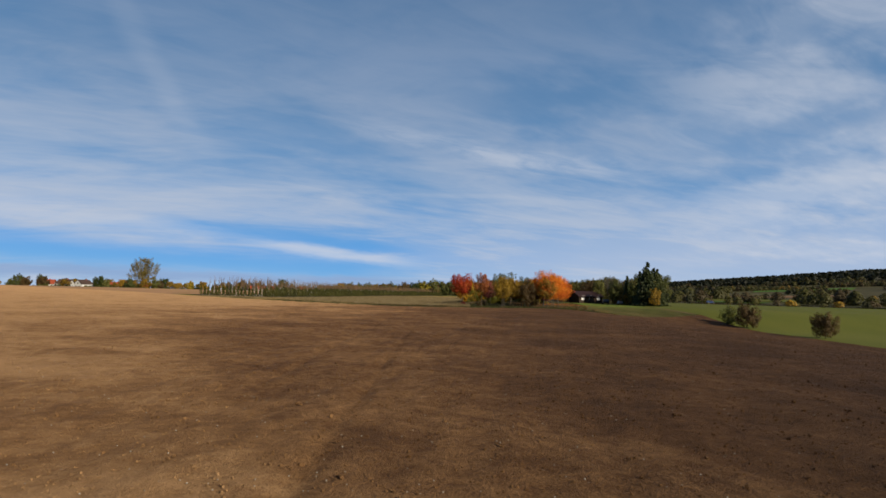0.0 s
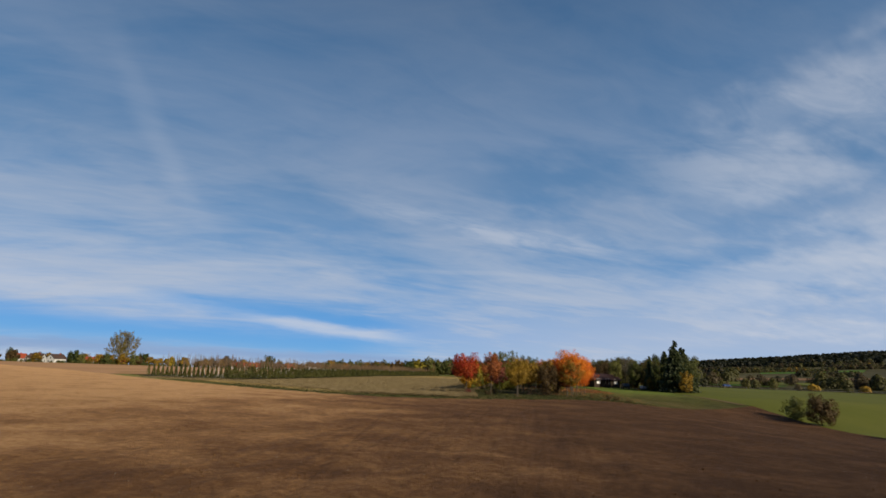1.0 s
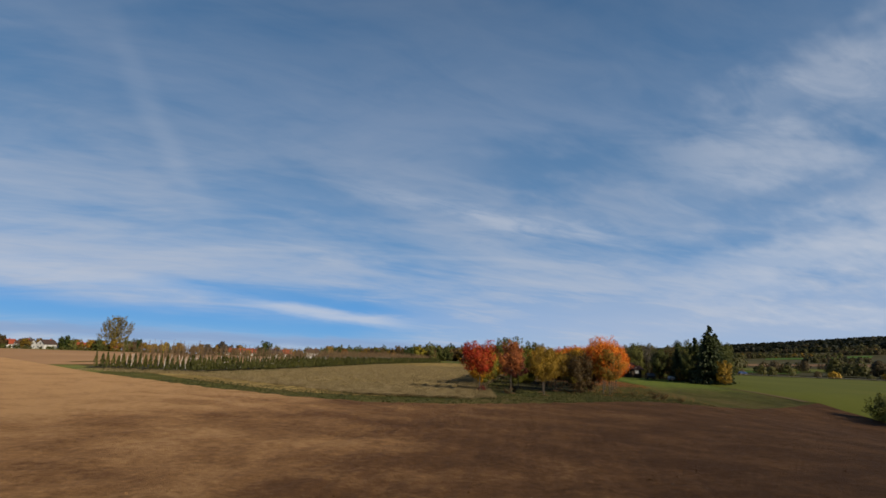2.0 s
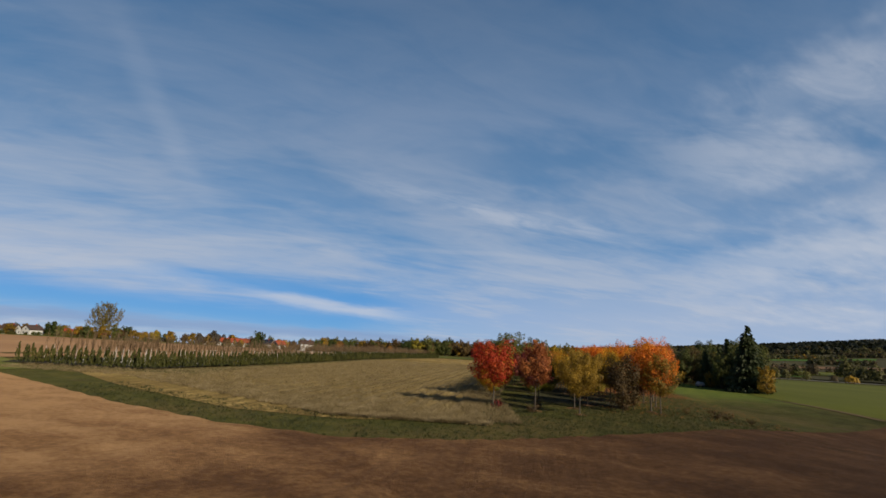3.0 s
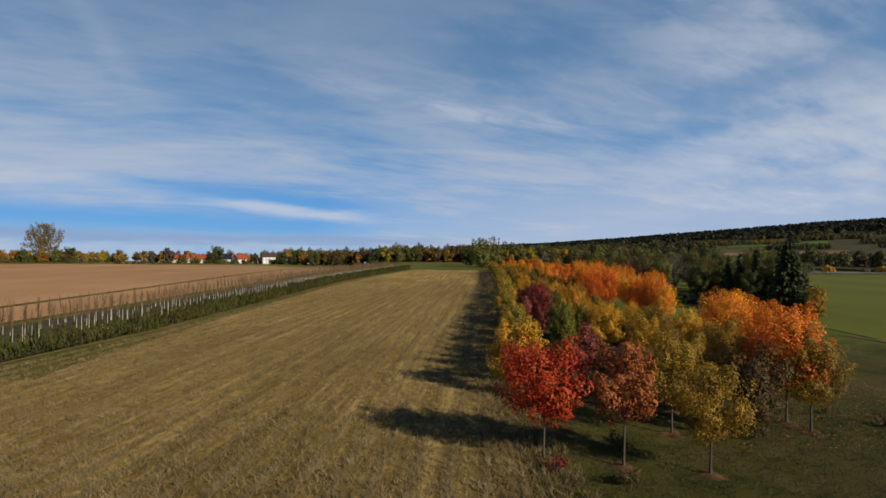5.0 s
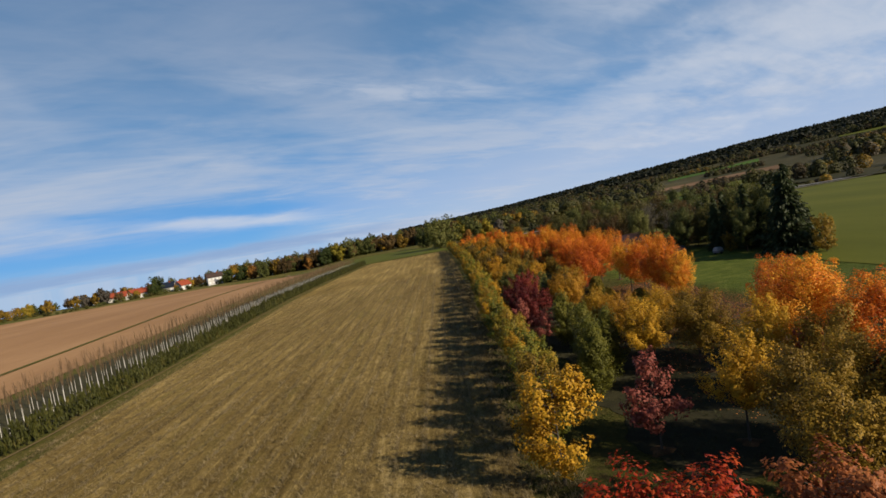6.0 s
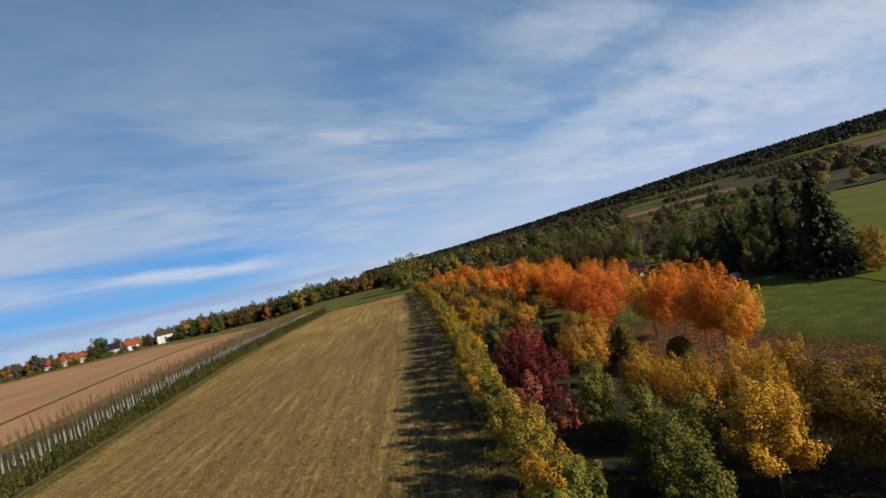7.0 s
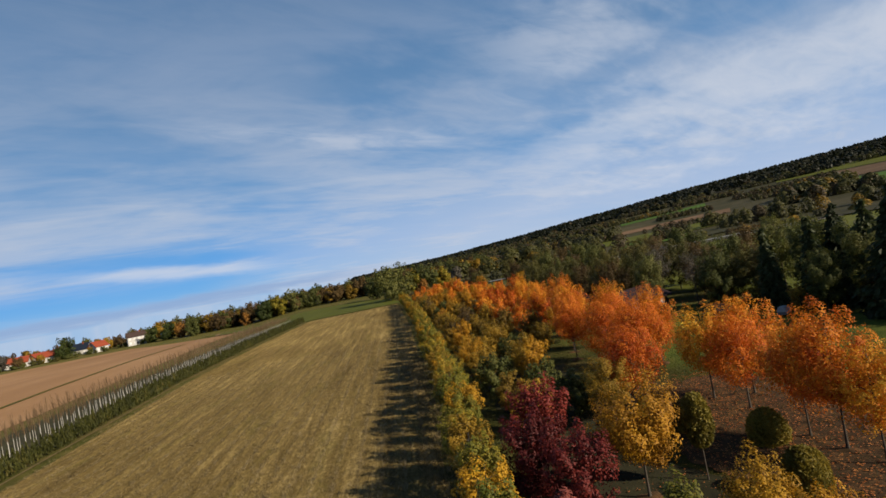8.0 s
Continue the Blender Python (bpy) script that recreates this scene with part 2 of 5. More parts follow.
M["litter"] = mottled("bare earth with fallen leaves", [(0.3, (0.0262, 0.0158, 0.0076)), (0.5, (0.0519, 0.0306, 0.0142)), (0.60, (0.1037, 0.0546, 0.023)), (0.72, (0.1638, 0.0819, 0.03))], 1.2, 14.0, 0.95, 0.6, 0.03)
M["bark"] = mottled("grey bark", [(0.3, (0.0328, 0.0273, 0.0218)), (0.7, (0.0928, 0.0792, 0.0655))], 3.0, 20.0, 0.9, 0.7, 0.02, stretch=(1, 1, 0.2))
M["dark bark"] = mottled("dark bark", [(0.3, (0.0246, 0.0197, 0.0153)), (0.7, (0.0655, 0.0546, 0.0437))], 3.0, 20.0, 0.9, 0.7, 0.02, stretch=(1, 1, 0.2))
M["white bark"] = mottled("limewashed trunk", [(0.3, (0.2964, 0.2816, 0.2594)), (0.7, (0.4742, 0.4594, 0.4298))], 3.0, 20.0, 0.8, 0.3, 0.01)
M["hill"] = mottled("hill pasture", [(0.34, (0.0218, 0.0227, 0.007)), (0.46, (0.0371, 0.0341, 0.0114)), (0.55, (0.0546, 0.0458, 0.0174)), (0.66, (0.0742, 0.0611, 0.0271))], 0.010, 0.15, 0.95, 0.3, 0.3)


def stubble_material():
    m, n = material("mown stubble")
    v = n.mapping(place(n), 6.5)
    rows = n.noise(n.mapping(v, 0, (1, 0.05, 1)), 1.0, 4.0, 0.65, 0.3)
    lines = n.noise(n.mapping(v, 0, (1, 0.12, 1)), 3.4, 5.0, 0.75, 0.5)
    straw = n.noise(n.mapping(v, 12, (1, 0.45, 1)), 7.0, 6.0, 0.8, 1.0)
    clump = n.noise(v, 1.7, 6.0, 0.75, 0.6)
    wide = n.noise(n.mapping(v, 0, (1, 0.3, 1)), 0.09, 3.0)
    f = n.math("ADD", n.math("MULTIPLY", rows, 0.22), n.math("MULTIPLY", lines, 0.22))
    f = n.math("ADD", f, n.math("ADD", n.math("MULTIPLY", straw, 0.22), n.math("MULTIPLY", wide, 0.14)))
    f = n.math("ADD", f, n.math("MULTIPLY", clump, 0.20))
    c = n.ramp(f, [(0.405, (0.0329, 0.0221, 0.0062)), (0.46, (0.0775, 0.0526, 0.0157)), (0.525, (0.1409, 0.0996, 0.0331)), (0.585, (0.2724, 0.2019, 0.0826))])
    green = n.smooth(n.noise(n.mapping(v, 0, (1, 0.25, 1), (7, 3, 0)), 0.35, 5.0, 0.7), 0.50, 0.70)
    c = n.mix(n.math("MULTIPLY", green, 0.40), c, (0.0928, 0.0792, 0.0164))
    finish(n, c, 0.95, n.math("ADD", straw, n.math("MULTIPLY", clump, 1.5)), 1.0, 0.12)
    return m


M["stubble"] = stubble_material()
for key, tones in {
    "red": ((0.1363, 0.0073, 0.0042), (0.283, 0.021, 0.0063), (0.3669, 0.0629, 0.0105)),
    "russet": ((0.1966, 0.0557, 0.017), (0.3604, 0.1244, 0.0328), (0.4717, 0.2227, 0.0623)),
    "olive": ((0.098, 0.0603, 0.0079), (0.2185, 0.1341, 0.0131), (0.3541, 0.211, 0.0203)),
    "orange": ((0.367, 0.0623, 0.0066), (0.5635, 0.1801, 0.0098), (0.6158, 0.3538, 0.0262)),
    "yellow": ((0.2424, 0.1114, 0.0079), (0.4193, 0.2096, 0.0118), (0.5503, 0.3145, 0.0222)),
    "gold": ((0.1996, 0.109, 0.0084), (0.381, 0.2079, 0.0118), (0.5443, 0.3095, 0.0185)),
    "crimson": ((0.0492, 0.0079, 0.0079), (0.118, 0.0144, 0.0118), (0.2227, 0.0328, 0.0197)),
    "pink": ((0.131, 0.0314, 0.0236), (0.2424, 0.0655, 0.0458), (0.3276, 0.1244, 0.0786)),
    "lime": ((0.0917, 0.095, 0.0104), (0.1966, 0.1704, 0.0157), (0.38, 0.2359, 0.021)),
    "green": ((0.023, 0.0349, 0.006), (0.0437, 0.0589, 0.0098), (0.0819, 0.0901, 0.0164)),
    "green leaf": ((0.0562, 0.0693, 0.009), (0.1125, 0.1176, 0.0144), (0.2125, 0.1733, 0.0216)),
    "spruce": ((0.0175, 0.0244, 0.0088), (0.0312, 0.0429, 0.0136), (0.0585, 0.0683, 0.0215)),
    "cypress": ((0.0571, 0.059, 0.0066), (0.1093, 0.1065, 0.0118), (0.1995, 0.1638, 0.0197)),
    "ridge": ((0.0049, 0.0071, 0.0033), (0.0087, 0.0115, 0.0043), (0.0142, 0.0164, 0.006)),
    "box": ((0.0852, 0.0721, 0.0104), (0.1704, 0.1343, 0.0184), (0.3014, 0.2162, 0.0295)),
    "copse": ((0.0415, 0.0415, 0.0087), (0.0721, 0.0677, 0.014), (0.1136, 0.0939, 0.021)),
    "flame": ((0.3577, 0.0511, 0.0066), (0.5641, 0.1507, 0.0091), (0.6466, 0.3145, 0.0236)),
    "rust": ((0.1049, 0.0458, 0.0104), (0.1769, 0.0786, 0.0144), (0.2621, 0.1244, 0.0222)),
    "dark green": ((0.0395, 0.0481, 0.0103), (0.0755, 0.084, 0.018), (0.133, 0.1269, 0.0292)),
    "brown": ((0.0441, 0.0269, 0.0093), (0.0789, 0.0487, 0.0149), (0.1253, 0.0789, 0.0232)),
    "thuja": ((0.0328, 0.0371, 0.0071), (0.0655, 0.0666, 0.0125), (0.142, 0.101, 0.0218)),
    "twig": ((0.1201, 0.0764, 0.041), (0.1747, 0.1147, 0.0628), (0.2293, 0.1583, 0.0928)),
    "straw": ((0.1114, 0.0812, 0.0348), (0.1856, 0.1392, 0.0649), (0.2692, 0.2088, 0.1114)),
    "blade": ((0.0185, 0.0255, 0.0056), (0.0348, 0.0394, 0.0093), (0.0603, 0.0557, 0.0185)),
    "fresh": ((0.0736, 0.0829, 0.0088), (0.147, 0.1372, 0.0145), (0.2807, 0.1985, 0.0201)),
    "wood dark": ((0.0157, 0.0185, 0.0056), (0.026, 0.0279, 0.0088), (0.0399, 0.039, 0.013)),
    "wood brown": ((0.0394, 0.0288, 0.0116), (0.0603, 0.0441, 0.0176), (0.0836, 0.0603, 0.0255)),
    "wood olive": ((0.0371, 0.0381, 0.0088), (0.0603, 0.0575, 0.0139), (0.0881, 0.0789, 0.0204)),
    "poplar": ((0.1092, 0.0819, 0.0191), (0.1856, 0.142, 0.0328), (0.2512, 0.1966, 0.0546)),
    "grey": ((0.0546, 0.0464, 0.0355), (0.0874, 0.0764, 0.0601), (0.1201, 0.1037, 0.0819)),
}.items():
    M["leaf " + key] = leaves(key + " leaves", *tones)


# ---------------------------------------------------------------- mesh helpers
def sstep(a, b, x):
    t = np.clip((np.asarray(x, float) - a) / (b - a), 0, 1)
    return t * t * (3 - 2 * t)


RIDGE_AZ = [-180, -90, -30, 0, 8, 13, 20, 25, 30, 37, 46, 53, 75, 110, 180]
RIDGE_EL = [0.3, 0.1, -0.1, 0.0, 0.35, 0.65, 1.2, 1.65, 2.05, 2.6, 3.05, 3.4, 3.2, 1.5, 0.3]


def H(x, y):
    """Height of the land."""
    x, y = np.asarray(x, float), np.asarray(y, float)
    r, az = np.hypot(x, y - 60), np.degrees(np.arctan2(x, y - 60))
    z = -2.9 * sstep(14, 50, x) * (1 - sstep(80, 120, y)) * (1 - sstep(110, 320, r))
    begin = np.interp(az, [-180, -60, -36, -28, -10, -3, 3, 30], [480, 640, 620, 520, 450, 460, 3000, 3000])
    z = z - 0.5 * sstep(150, 330, r) * (1 - sstep(8, 40, np.abs(az + 20) - 40)) - 0.032 * np.clip(r - begin, 0, 4600)
    z = z - 3.6 * sstep(215, 400, r) * sstep(-75, -60, az) * (1 - sstep(-9, -2, az))
    top = 1900 * np.tan(np.radians(np.interp(az, RIDGE_AZ, RIDGE_EL)))
    z = z + top * (0.35 * sstep(330, 1300, r) + 0.65 * sstep(900, 1950, r))
    return z + 0.6 * np.sin(x / 190 + 1) * np.cos(y / 230) * sstep(140, 400, r)


def quick_mesh(name, verts, quads, slots=None, smooth=False):
    """A mesh from arrays of vertices and quads (the fourth corner -1 makes a triangle)."""
    me = bpy.data.meshes.new(name)
    verts, quads = np.asarray(verts, np.float32), np.asarray(quads, np.int32)
    tri = quads[:, 3] < 0
    counts = np.where(tri, 3, 4)
    me.vertices.add(len(verts))
    me.vertices.foreach_set("co", verts.ravel())
    me.loops.add(int(counts.sum()))
    me.loops.foreach_set("vertex_index", quads.ravel()[quads.ravel() >= 0])
    me.polygons.add(len(quads))
    me.polygons.foreach_set("loop_start", np.r_[0, np.cumsum(counts)[:-1]].astype(np.int32))
    if slots is not None:
        me.polygons.foreach_set("material_index", np.asarray(slots, np.int32))
    me.polygons.foreach_set("use_smooth", np.full(len(quads), smooth))
    me.update(calc_edges=True)
    me.validate()
    return me


def thing(name, label, category, group="", kind="", at=(0, 0, 0), turn=0.0):
    ob = new(name)
    ob.empty_display_size = 0.2
    ob.matrix_world = pose(*at, 0, 0, turn)
    return tagged(ob, label, category, group, kind)


def mesh_object(name, me, mats, parent=None, label=""):
    ob = new(name, me)
    for m in mats if isinstance(mats, (list, tuple)) else [mats]:
        me.materials.append(m)
    ob.parent = parent
    if label:
        tagged(ob, label)
    return ob


def part(name, bm, mat, parent, label=""):
    me = bpy.data.meshes.new(name)
    bm.to_mesh(me)
    bm.free()
    return mesh_object(name, me, mat, parent, label)


def box(bm, x0, x1, y0, y1, z0, z1):
    vs = [bm.verts.new(p) for p in ((x0, y0, z0), (x1, y0, z0), (x1, y1, z0), (x0, y1, z0), (x0, y0, z1), (x1, y0, z1), (x1, y1, z1), (x0, y1, z1))]
    for f in ((3, 2, 1, 0), (4, 5, 6, 7), (0, 1, 5, 4), (1, 2, 6, 5), (2, 3, 7, 6), (3, 0, 4, 7)):
        bm.faces.new([vs[i] for i in f])


class Pile:
    """Collects vertices and quads of many small pieces."""

    def __init__(self):
        self.v, self.q, self.s, self.n = [], [], [], 0

    def put(self, v, q, slot=0):
        q = np.asarray(q)
        self.v.append(np.asarray(v, float))
        self.q.append(np.where(q < 0, -1, q + self.n))
        self.s.append(np.full(len(q), slot))
        self.n += len(v)

    def mesh(self, name, smooth=False):
        return quick_mesh(name, np.concatenate(self.v), np.concatenate(self.q), np.concatenate(self.s), smooth)


def unit(v):
    return v / np.maximum(np.linalg.norm(v, axis=-1, keepdims=True), 1e-9)


def leaf_quads(centres, sizes, rng, long=1.25, hang=0.0, axis=None, face=None, loose=0.42):
    """Pointed four-cornered leaves at the centres, turned at random, along an axis, or facing one way more than others."""
    n = len(centres)
    other = rng.normal(size=(n, 3)) if face is None else unit(face + loose * rng.normal(size=(n, 3)))
    a = unit(rng.normal(size=(n, 3)) if axis is None else axis + 0.25 * rng.normal(size=(n, 3)))
    a[:, 2] -= hang
    if face is not None:
        a = a - other * (a * other).sum(1, keepdims=True)
    a = unit(a)
    b = unit(np.cross(a, other))
    c = np.cross(a, b)
    s = np.asarray(sizes, float)[:, None]
    tip, side = a * s * long * 0.5, b * s * 0.42
    fold = c * s * 0.10
    v = np.stack([centres - tip, centres + side + fold, centres + tip, centres - side + fold], 1).reshape(-1, 3)
    return v, np.arange(4 * n).reshape(-1, 4)


def tube(points, radii, sides=6):
    """A tapered stem through the points."""
    p = np.asarray(points, float)
    d = unit(np.gradient(p, axis=0))
    ref = np.where(np.abs(d[:, 2:3]) > 0.9, [[1.0, 0, 0]], [[0, 0, 1.0]])
    u = unit(np.cross(d, ref))
    w_ = np.cross(d, u)
    ang = np.linspace(0, 2 * np.pi, sides, endpoint=False)
    ring = np.cos(ang)[None, :, None] * u[:, None] + np.sin(ang)[None, :, None] * w_[:, None]
    v = (p[:, None] + ring * np.asarray(radii, float)[:, None, None]).reshape(-1, 3)
    q = [(i * sides + j, i * sides + (j + 1) % sides, (i + 1) * sides + (j + 1) % sides, (i + 1) * sides + j) for i in range(len(p) - 1) for j in range(sides)]
    return v, q


# ---------------------------------------------------------------- trees
def profile(shape, u):
    """Half width of a crown at the height u (0 its foot, 1 its top), as a share of the widest."""
    if shape == "round":
        return np.sqrt(np.clip(1 - (2 * u - 0.9) ** 2 / 1.21, 0, 1))
    if shape == "oval":
        return np.sqrt(np.clip(1 - (2 * u - 1) ** 2, 0, 1)) ** 0.8
    if shape == "cone":
        return np.clip(1.25 * (1 - u) ** 0.75 * np.minimum(1, 0.45 + 3 * u), 0, 1)
    if shape == "column":
        return np.clip(np.minimum(0.7 + 1.2 * u, 1) * (1 - u ** 2.6) ** 0.6, 0, 1)
    if shape == "dome":
        return np.clip((0.88 + 0.12 * np.sin(3 * u)) * (1 - u ** 3.2) ** 0.5, 0, 1)
    if shape == "vase":
        return np.clip((0.35 + 0.9 * u) * np.sqrt(np.clip(1 - u ** 5, 0, 1)), 0, 1)
    return np.sqrt(np.clip(1 - (2 * u - 1) ** 2, 0, 1))


def crown_points(rng, shape, z0, z1, half, clumps, n, spread, tall=0.95):
    """Lobes set over the crown's envelope: their centres, the leaves' places on them and the way each leaf faces."""
    u = rng.uniform(0.0, 1.0, clumps * 5)
    keep = rng.uniform(size=len(u)) < profile(shape, u) ** 1.2 + 0.05
    u = u[keep][:clumps]
    ang = rng.uniform(0, 2 * np.pi, len(u))
    uneven = 1 + 0.12 * np.sin(2 * ang + rng.uniform(0, 6)) + 0.10 * np.sin(3 * ang + 5 * u + rng.uniform(0, 6)) + 0.09 * rng.normal(size=len(u)).clip(-1.5, 1.5)
    deep = np.where(rng.uniform(size=len(u)) < 0.74, rng.uniform(0.76, 1.0, len(u)), rng.uniform(0.1, 0.76, len(u)))
    rad = half * profile(shape, u) * deep * uneven
    c = np.stack([rad * np.cos(ang), rad * np.sin(ang), z0 + (0.05 + 0.86 * u) * (z1 - z0)], 1)
    size = spread * rng.uniform(0.55, 1.4, len(c))
    pick = rng.choice(len(c), n, p=size ** 1.6 / (size ** 1.6).sum())
    shoot = unit(np.stack([np.cos(ang) * 0.7, np.sin(ang) * 0.7, (0.35 + 0.6 * tall) * (0.3 + 1.1 * u)], 1) + 0.22 * rng.normal(size=(len(u), 3)))
    run = rng.uniform(-1, 1, n)
    round_ = unit(np.cross(shoot[pick], rng.normal(size=(n, 3))))
    thick = np.sqrt(np.clip(1 - run ** 2, 0, 1)) * np.where(run > 0, 1 - 0.45 * run, 1.0)
    in_ = 1 - 0.6 * rng.uniform(size=n) ** 2.2
    p = c[pick] + shoot[pick] * (run * size[pick] * (1.25 + 0.55 * tall))[:, None] + round_ * (size[pick] * 1.15 * thick * in_)[:, None]
    p += 0.10 * spread * rng.normal(size=(n, 3))
    facing = unit(round_ * thick[:, None] + shoot[pick] * (0.7 * run)[:, None])
    return c, p, facing


def broadleaf(name, label, category, group, leaf, bark, h, width, stem, n, size, shape="round", clumps=60, seed=1, spread=None, stems=1, limbs=30, tall=0.95, mulch=False):
    """A tree with a stem, limbs that reach the clumps, and a crown of single leaves."""
    rng = np.random.default_rng(seed)
    root = thing(name, label, category, group)
    half = 0.44 * width
    spread = spread or 0.115 * width
    c, p, facing = crown_points(rng, shape, stem, h - 0.3 * spread, half, clumps, n, spread, tall)
    r0 = 0.0075 * h + 0.018
    trunk = Pile()
    for k in range(stems):
        lean = rng.normal(size=2) * (0.03 if stems == 1 else 0.22) * h / 5
        zs = np.linspace(-0.15, h * 0.9, 9)
        t = np.clip(zs / (h * 0.9), 0, 1)
        pts = np.stack([lean[0] * t ** 1.3 + 0.02 * np.sin(5 * t + k), lean[1] * t ** 1.3 + 0.02 * np.cos(4 * t), zs], 1)
        rad = r0 * (1.0 - 0.86 * t) * (1 + 0.5 * np.exp(-zs.clip(0) / 0.12)) / (1 if stems == 1 else 1.6)
        trunk.put(*tube(pts, rad, 8))
    order = rng.permutation(len(c))[:limbs]
    for i in order:
        e_ = c[i]
        z_ = max(stem * 0.85, min(e_[2] - 0.35 * np.hypot(e_[0], e_[1]) - 0.1, h * 0.8))
        s_ = np.array([0, 0, z_])
        mid = (s_ + e_) / 2 + np.array([0, 0, 0.08 * width]) * rng.uniform(-0.2, 1)
        trunk.put(*tube([s_, mid, e_, e_ + (e_ - mid) * 0.35], [r0 * 0.36, r0 * 0.22, r0 * 0.11, r0 * 0.03], 4))
    mesh_object("trunk", trunk.mesh("trunk", True), M[bark], root)
    if mulch:
        a_ = np.linspace(0, 2 * np.pi, 18, endpoint=False)
        rr = 0.62 * (1 + 0.18 * np.sin(3 * a_ + seed) + 0.1 * np.sin(5 * a_))
        ring = [np.stack([k * rr * np.cos(a_), k * rr * np.sin(a_), np.full(18, zz)], 1) for k, zz in ((1.0, -0.02), (0.75, 0.05), (0.35, 0.09), (0.08, 0.10))]
        q_ = [(i * 18 + j, i * 18 + (j + 1) % 18, (i + 1) * 18 + (j + 1) % 18, (i + 1) * 18 + j) for i in range(3) for j in range(18)]
        mesh_object("mulch", quick_mesh("mulch", np.concatenate(ring), q_, smooth=True), M["litter"], root, "ring of bare earth round the stem")
    out = unit(p - np.array([0, 0, stem + 0.35 * (h - stem)]))
    v, q = leaf_quads(p, size * rng.uniform(0.6, 1.25, n), rng, hang=0.15, face=0.35 * out + 0.75 * facing + np.array([0, 0, 0.25]), loose=0.26)
    mesh_object("crown", quick_mesh("crown", v, q), M["leaf " + leaf], root)
    return root


def conifer(name, label, group, leaf, h, width, seed, levels=26, boughs=11, bare=0.06):
    """A spruce: whorls of drooping boughs along one stem."""
    rng = np.random.default_rng(seed)
    root = thing(name, label, "tree", group)
    zs = np.linspace(-0.2, h, 8)
    trunk = Pile()
    trunk.put(*tube(np.stack([0 * zs, 0 * zs, zs], 1), 0.018 * h * (1 - 0.95 * np.clip(zs / h, 0, 1)), 8))
    cs, ax = [], []
    for i in range(levels):
        u = (i + 0.3 * rng.uniform()) / levels
        z = h * (bare + (1 - bare) * u)
        reach = width / 2 * ((1 - u) ** 0.85) * rng.uniform(0.8, 1.1) + 0.12
        for k in range(boughs if u < 0.8 else 7):
            a_ = 2 * np.pi * (k + rng.uniform(-0.3, 0.3)) / boughs + i * 0.7
            d = np.array([np.cos(a_), np.sin(a_), 0])
            L = reach * rng.uniform(0.65, 1.15)
            t = np.linspace(0, 1, 5)[:, None]
            line = np.array([0, 0, z]) + d * L * t + np.array([0, 0, -0.45 * L]) * t ** 1.5 + np.array([0, 0, 0.16 * L]) * t ** 4
            trunk.put(*tube(line, 0.02 * (1 - 0.8 * t[:, 0]) * h / 10 + 0.004, 3))
            m_ = max(4, int(L * 7))
            s_ = rng.uniform(0.12, 1, m_)
            pts = np.stack([np.interp(s_, t[:, 0], line[:, j]) for j in range(3)], 1)
            cs.append(pts + rng.normal(size=(m_, 3)) * np.array([0.11, 0.11, 0.10]) * (1 + 0.3 * L))
            ax.append(np.repeat((d * 0.8 + np.array([0, 0, -0.5]))[None], m_, 0))
    cs, ax = np.concatenate(cs), np.concatenate(ax)
    mesh_object("trunk", trunk.mesh("trunk"), M["dark bark"], root)
    v, q = leaf_quads(cs, 0.42 * rng.uniform(0.6, 1.3, len(cs)), rng, 1.5, 0.1, ax)
    mesh_object("crown", quick_mesh("crown", v, q), M["leaf " + leaf], root)
    return root


def clipped(name, label, category, group, leaf, h, width, stem, n, seed, shape="oval"):
    """A closely clipped crown, with or without a stem."""
    rng = np.random.default_rng(seed)
    root = thing(name, label, category, group)
    if stem > 0.3:
        t = Pile()
        t.put(*tube([(0, 0, -0.1), (0.02, 0, stem * 0.5), (0, 0.01, stem + 0.6 * (h - stem))], [0.045, 0.035, 0.02], 8))
        mesh_object("trunk", t.mesh("trunk", True), M["bark"], root)
    u = rng.uniform(0, 1, n)
    a_ = rng.uniform(0, 2 * np.pi, n)
    r = width / 2 * profile(shape, u) * rng.uniform(0.84, 1.05, n) * (1 + 0.07 * np.sin(3 * a_ + 4 * u) + 0.05 * np.sin(7 * a_ - 9 * u) + 0.04 * np.sin(13 * a_ + 17 * u))
    p = np.stack([r * np.cos(a_), r * np.sin(a_), stem + (h - stem) * u], 1)
    p += 0.03 * rng.normal(size=p.shape)
    v, q = leaf_quads(p, 0.10 * rng.uniform(0.6, 1.4, n), rng)
    mesh_object("crown", quick_mesh("crown", v, q), M["leaf " + leaf], root)
    rings = np.linspace(0.03, 0.97, 9)
    core = Pile()
    core.put(*tube(np.stack([0 * rings, 0 * rings, stem + (h - stem) * rings], 1), 0.74 * width / 2 * profile(shape, rings), 10))
    mesh_object("core", core.mesh("core", True), M["leaf " + leaf], root, "dense inner twigs")
    return root


def stand(proto, places, rng, sizes=(0.9, 1.1)):
    """Sets a tree at the first place and its copies at the others; a place is x, y and perhaps its height's share."""
    for i, (x, y, *s) in enumerate(places):
        k = s[0] if s else rng.uniform(*sizes)
        m = pose(x, y, float(H(x, y)), 0, 0, rng.uniform(0, 360)) @ Matrix.Diagonal((k * rng.uniform(0.94, 1.06), k * rng.uniform(0.94, 1.06), k, 1))
        if i == 0:
            proto.matrix_world = m
        else:
            ob = copy_thing(proto, pose(0, 0, 0))
            ob.matrix_world = m


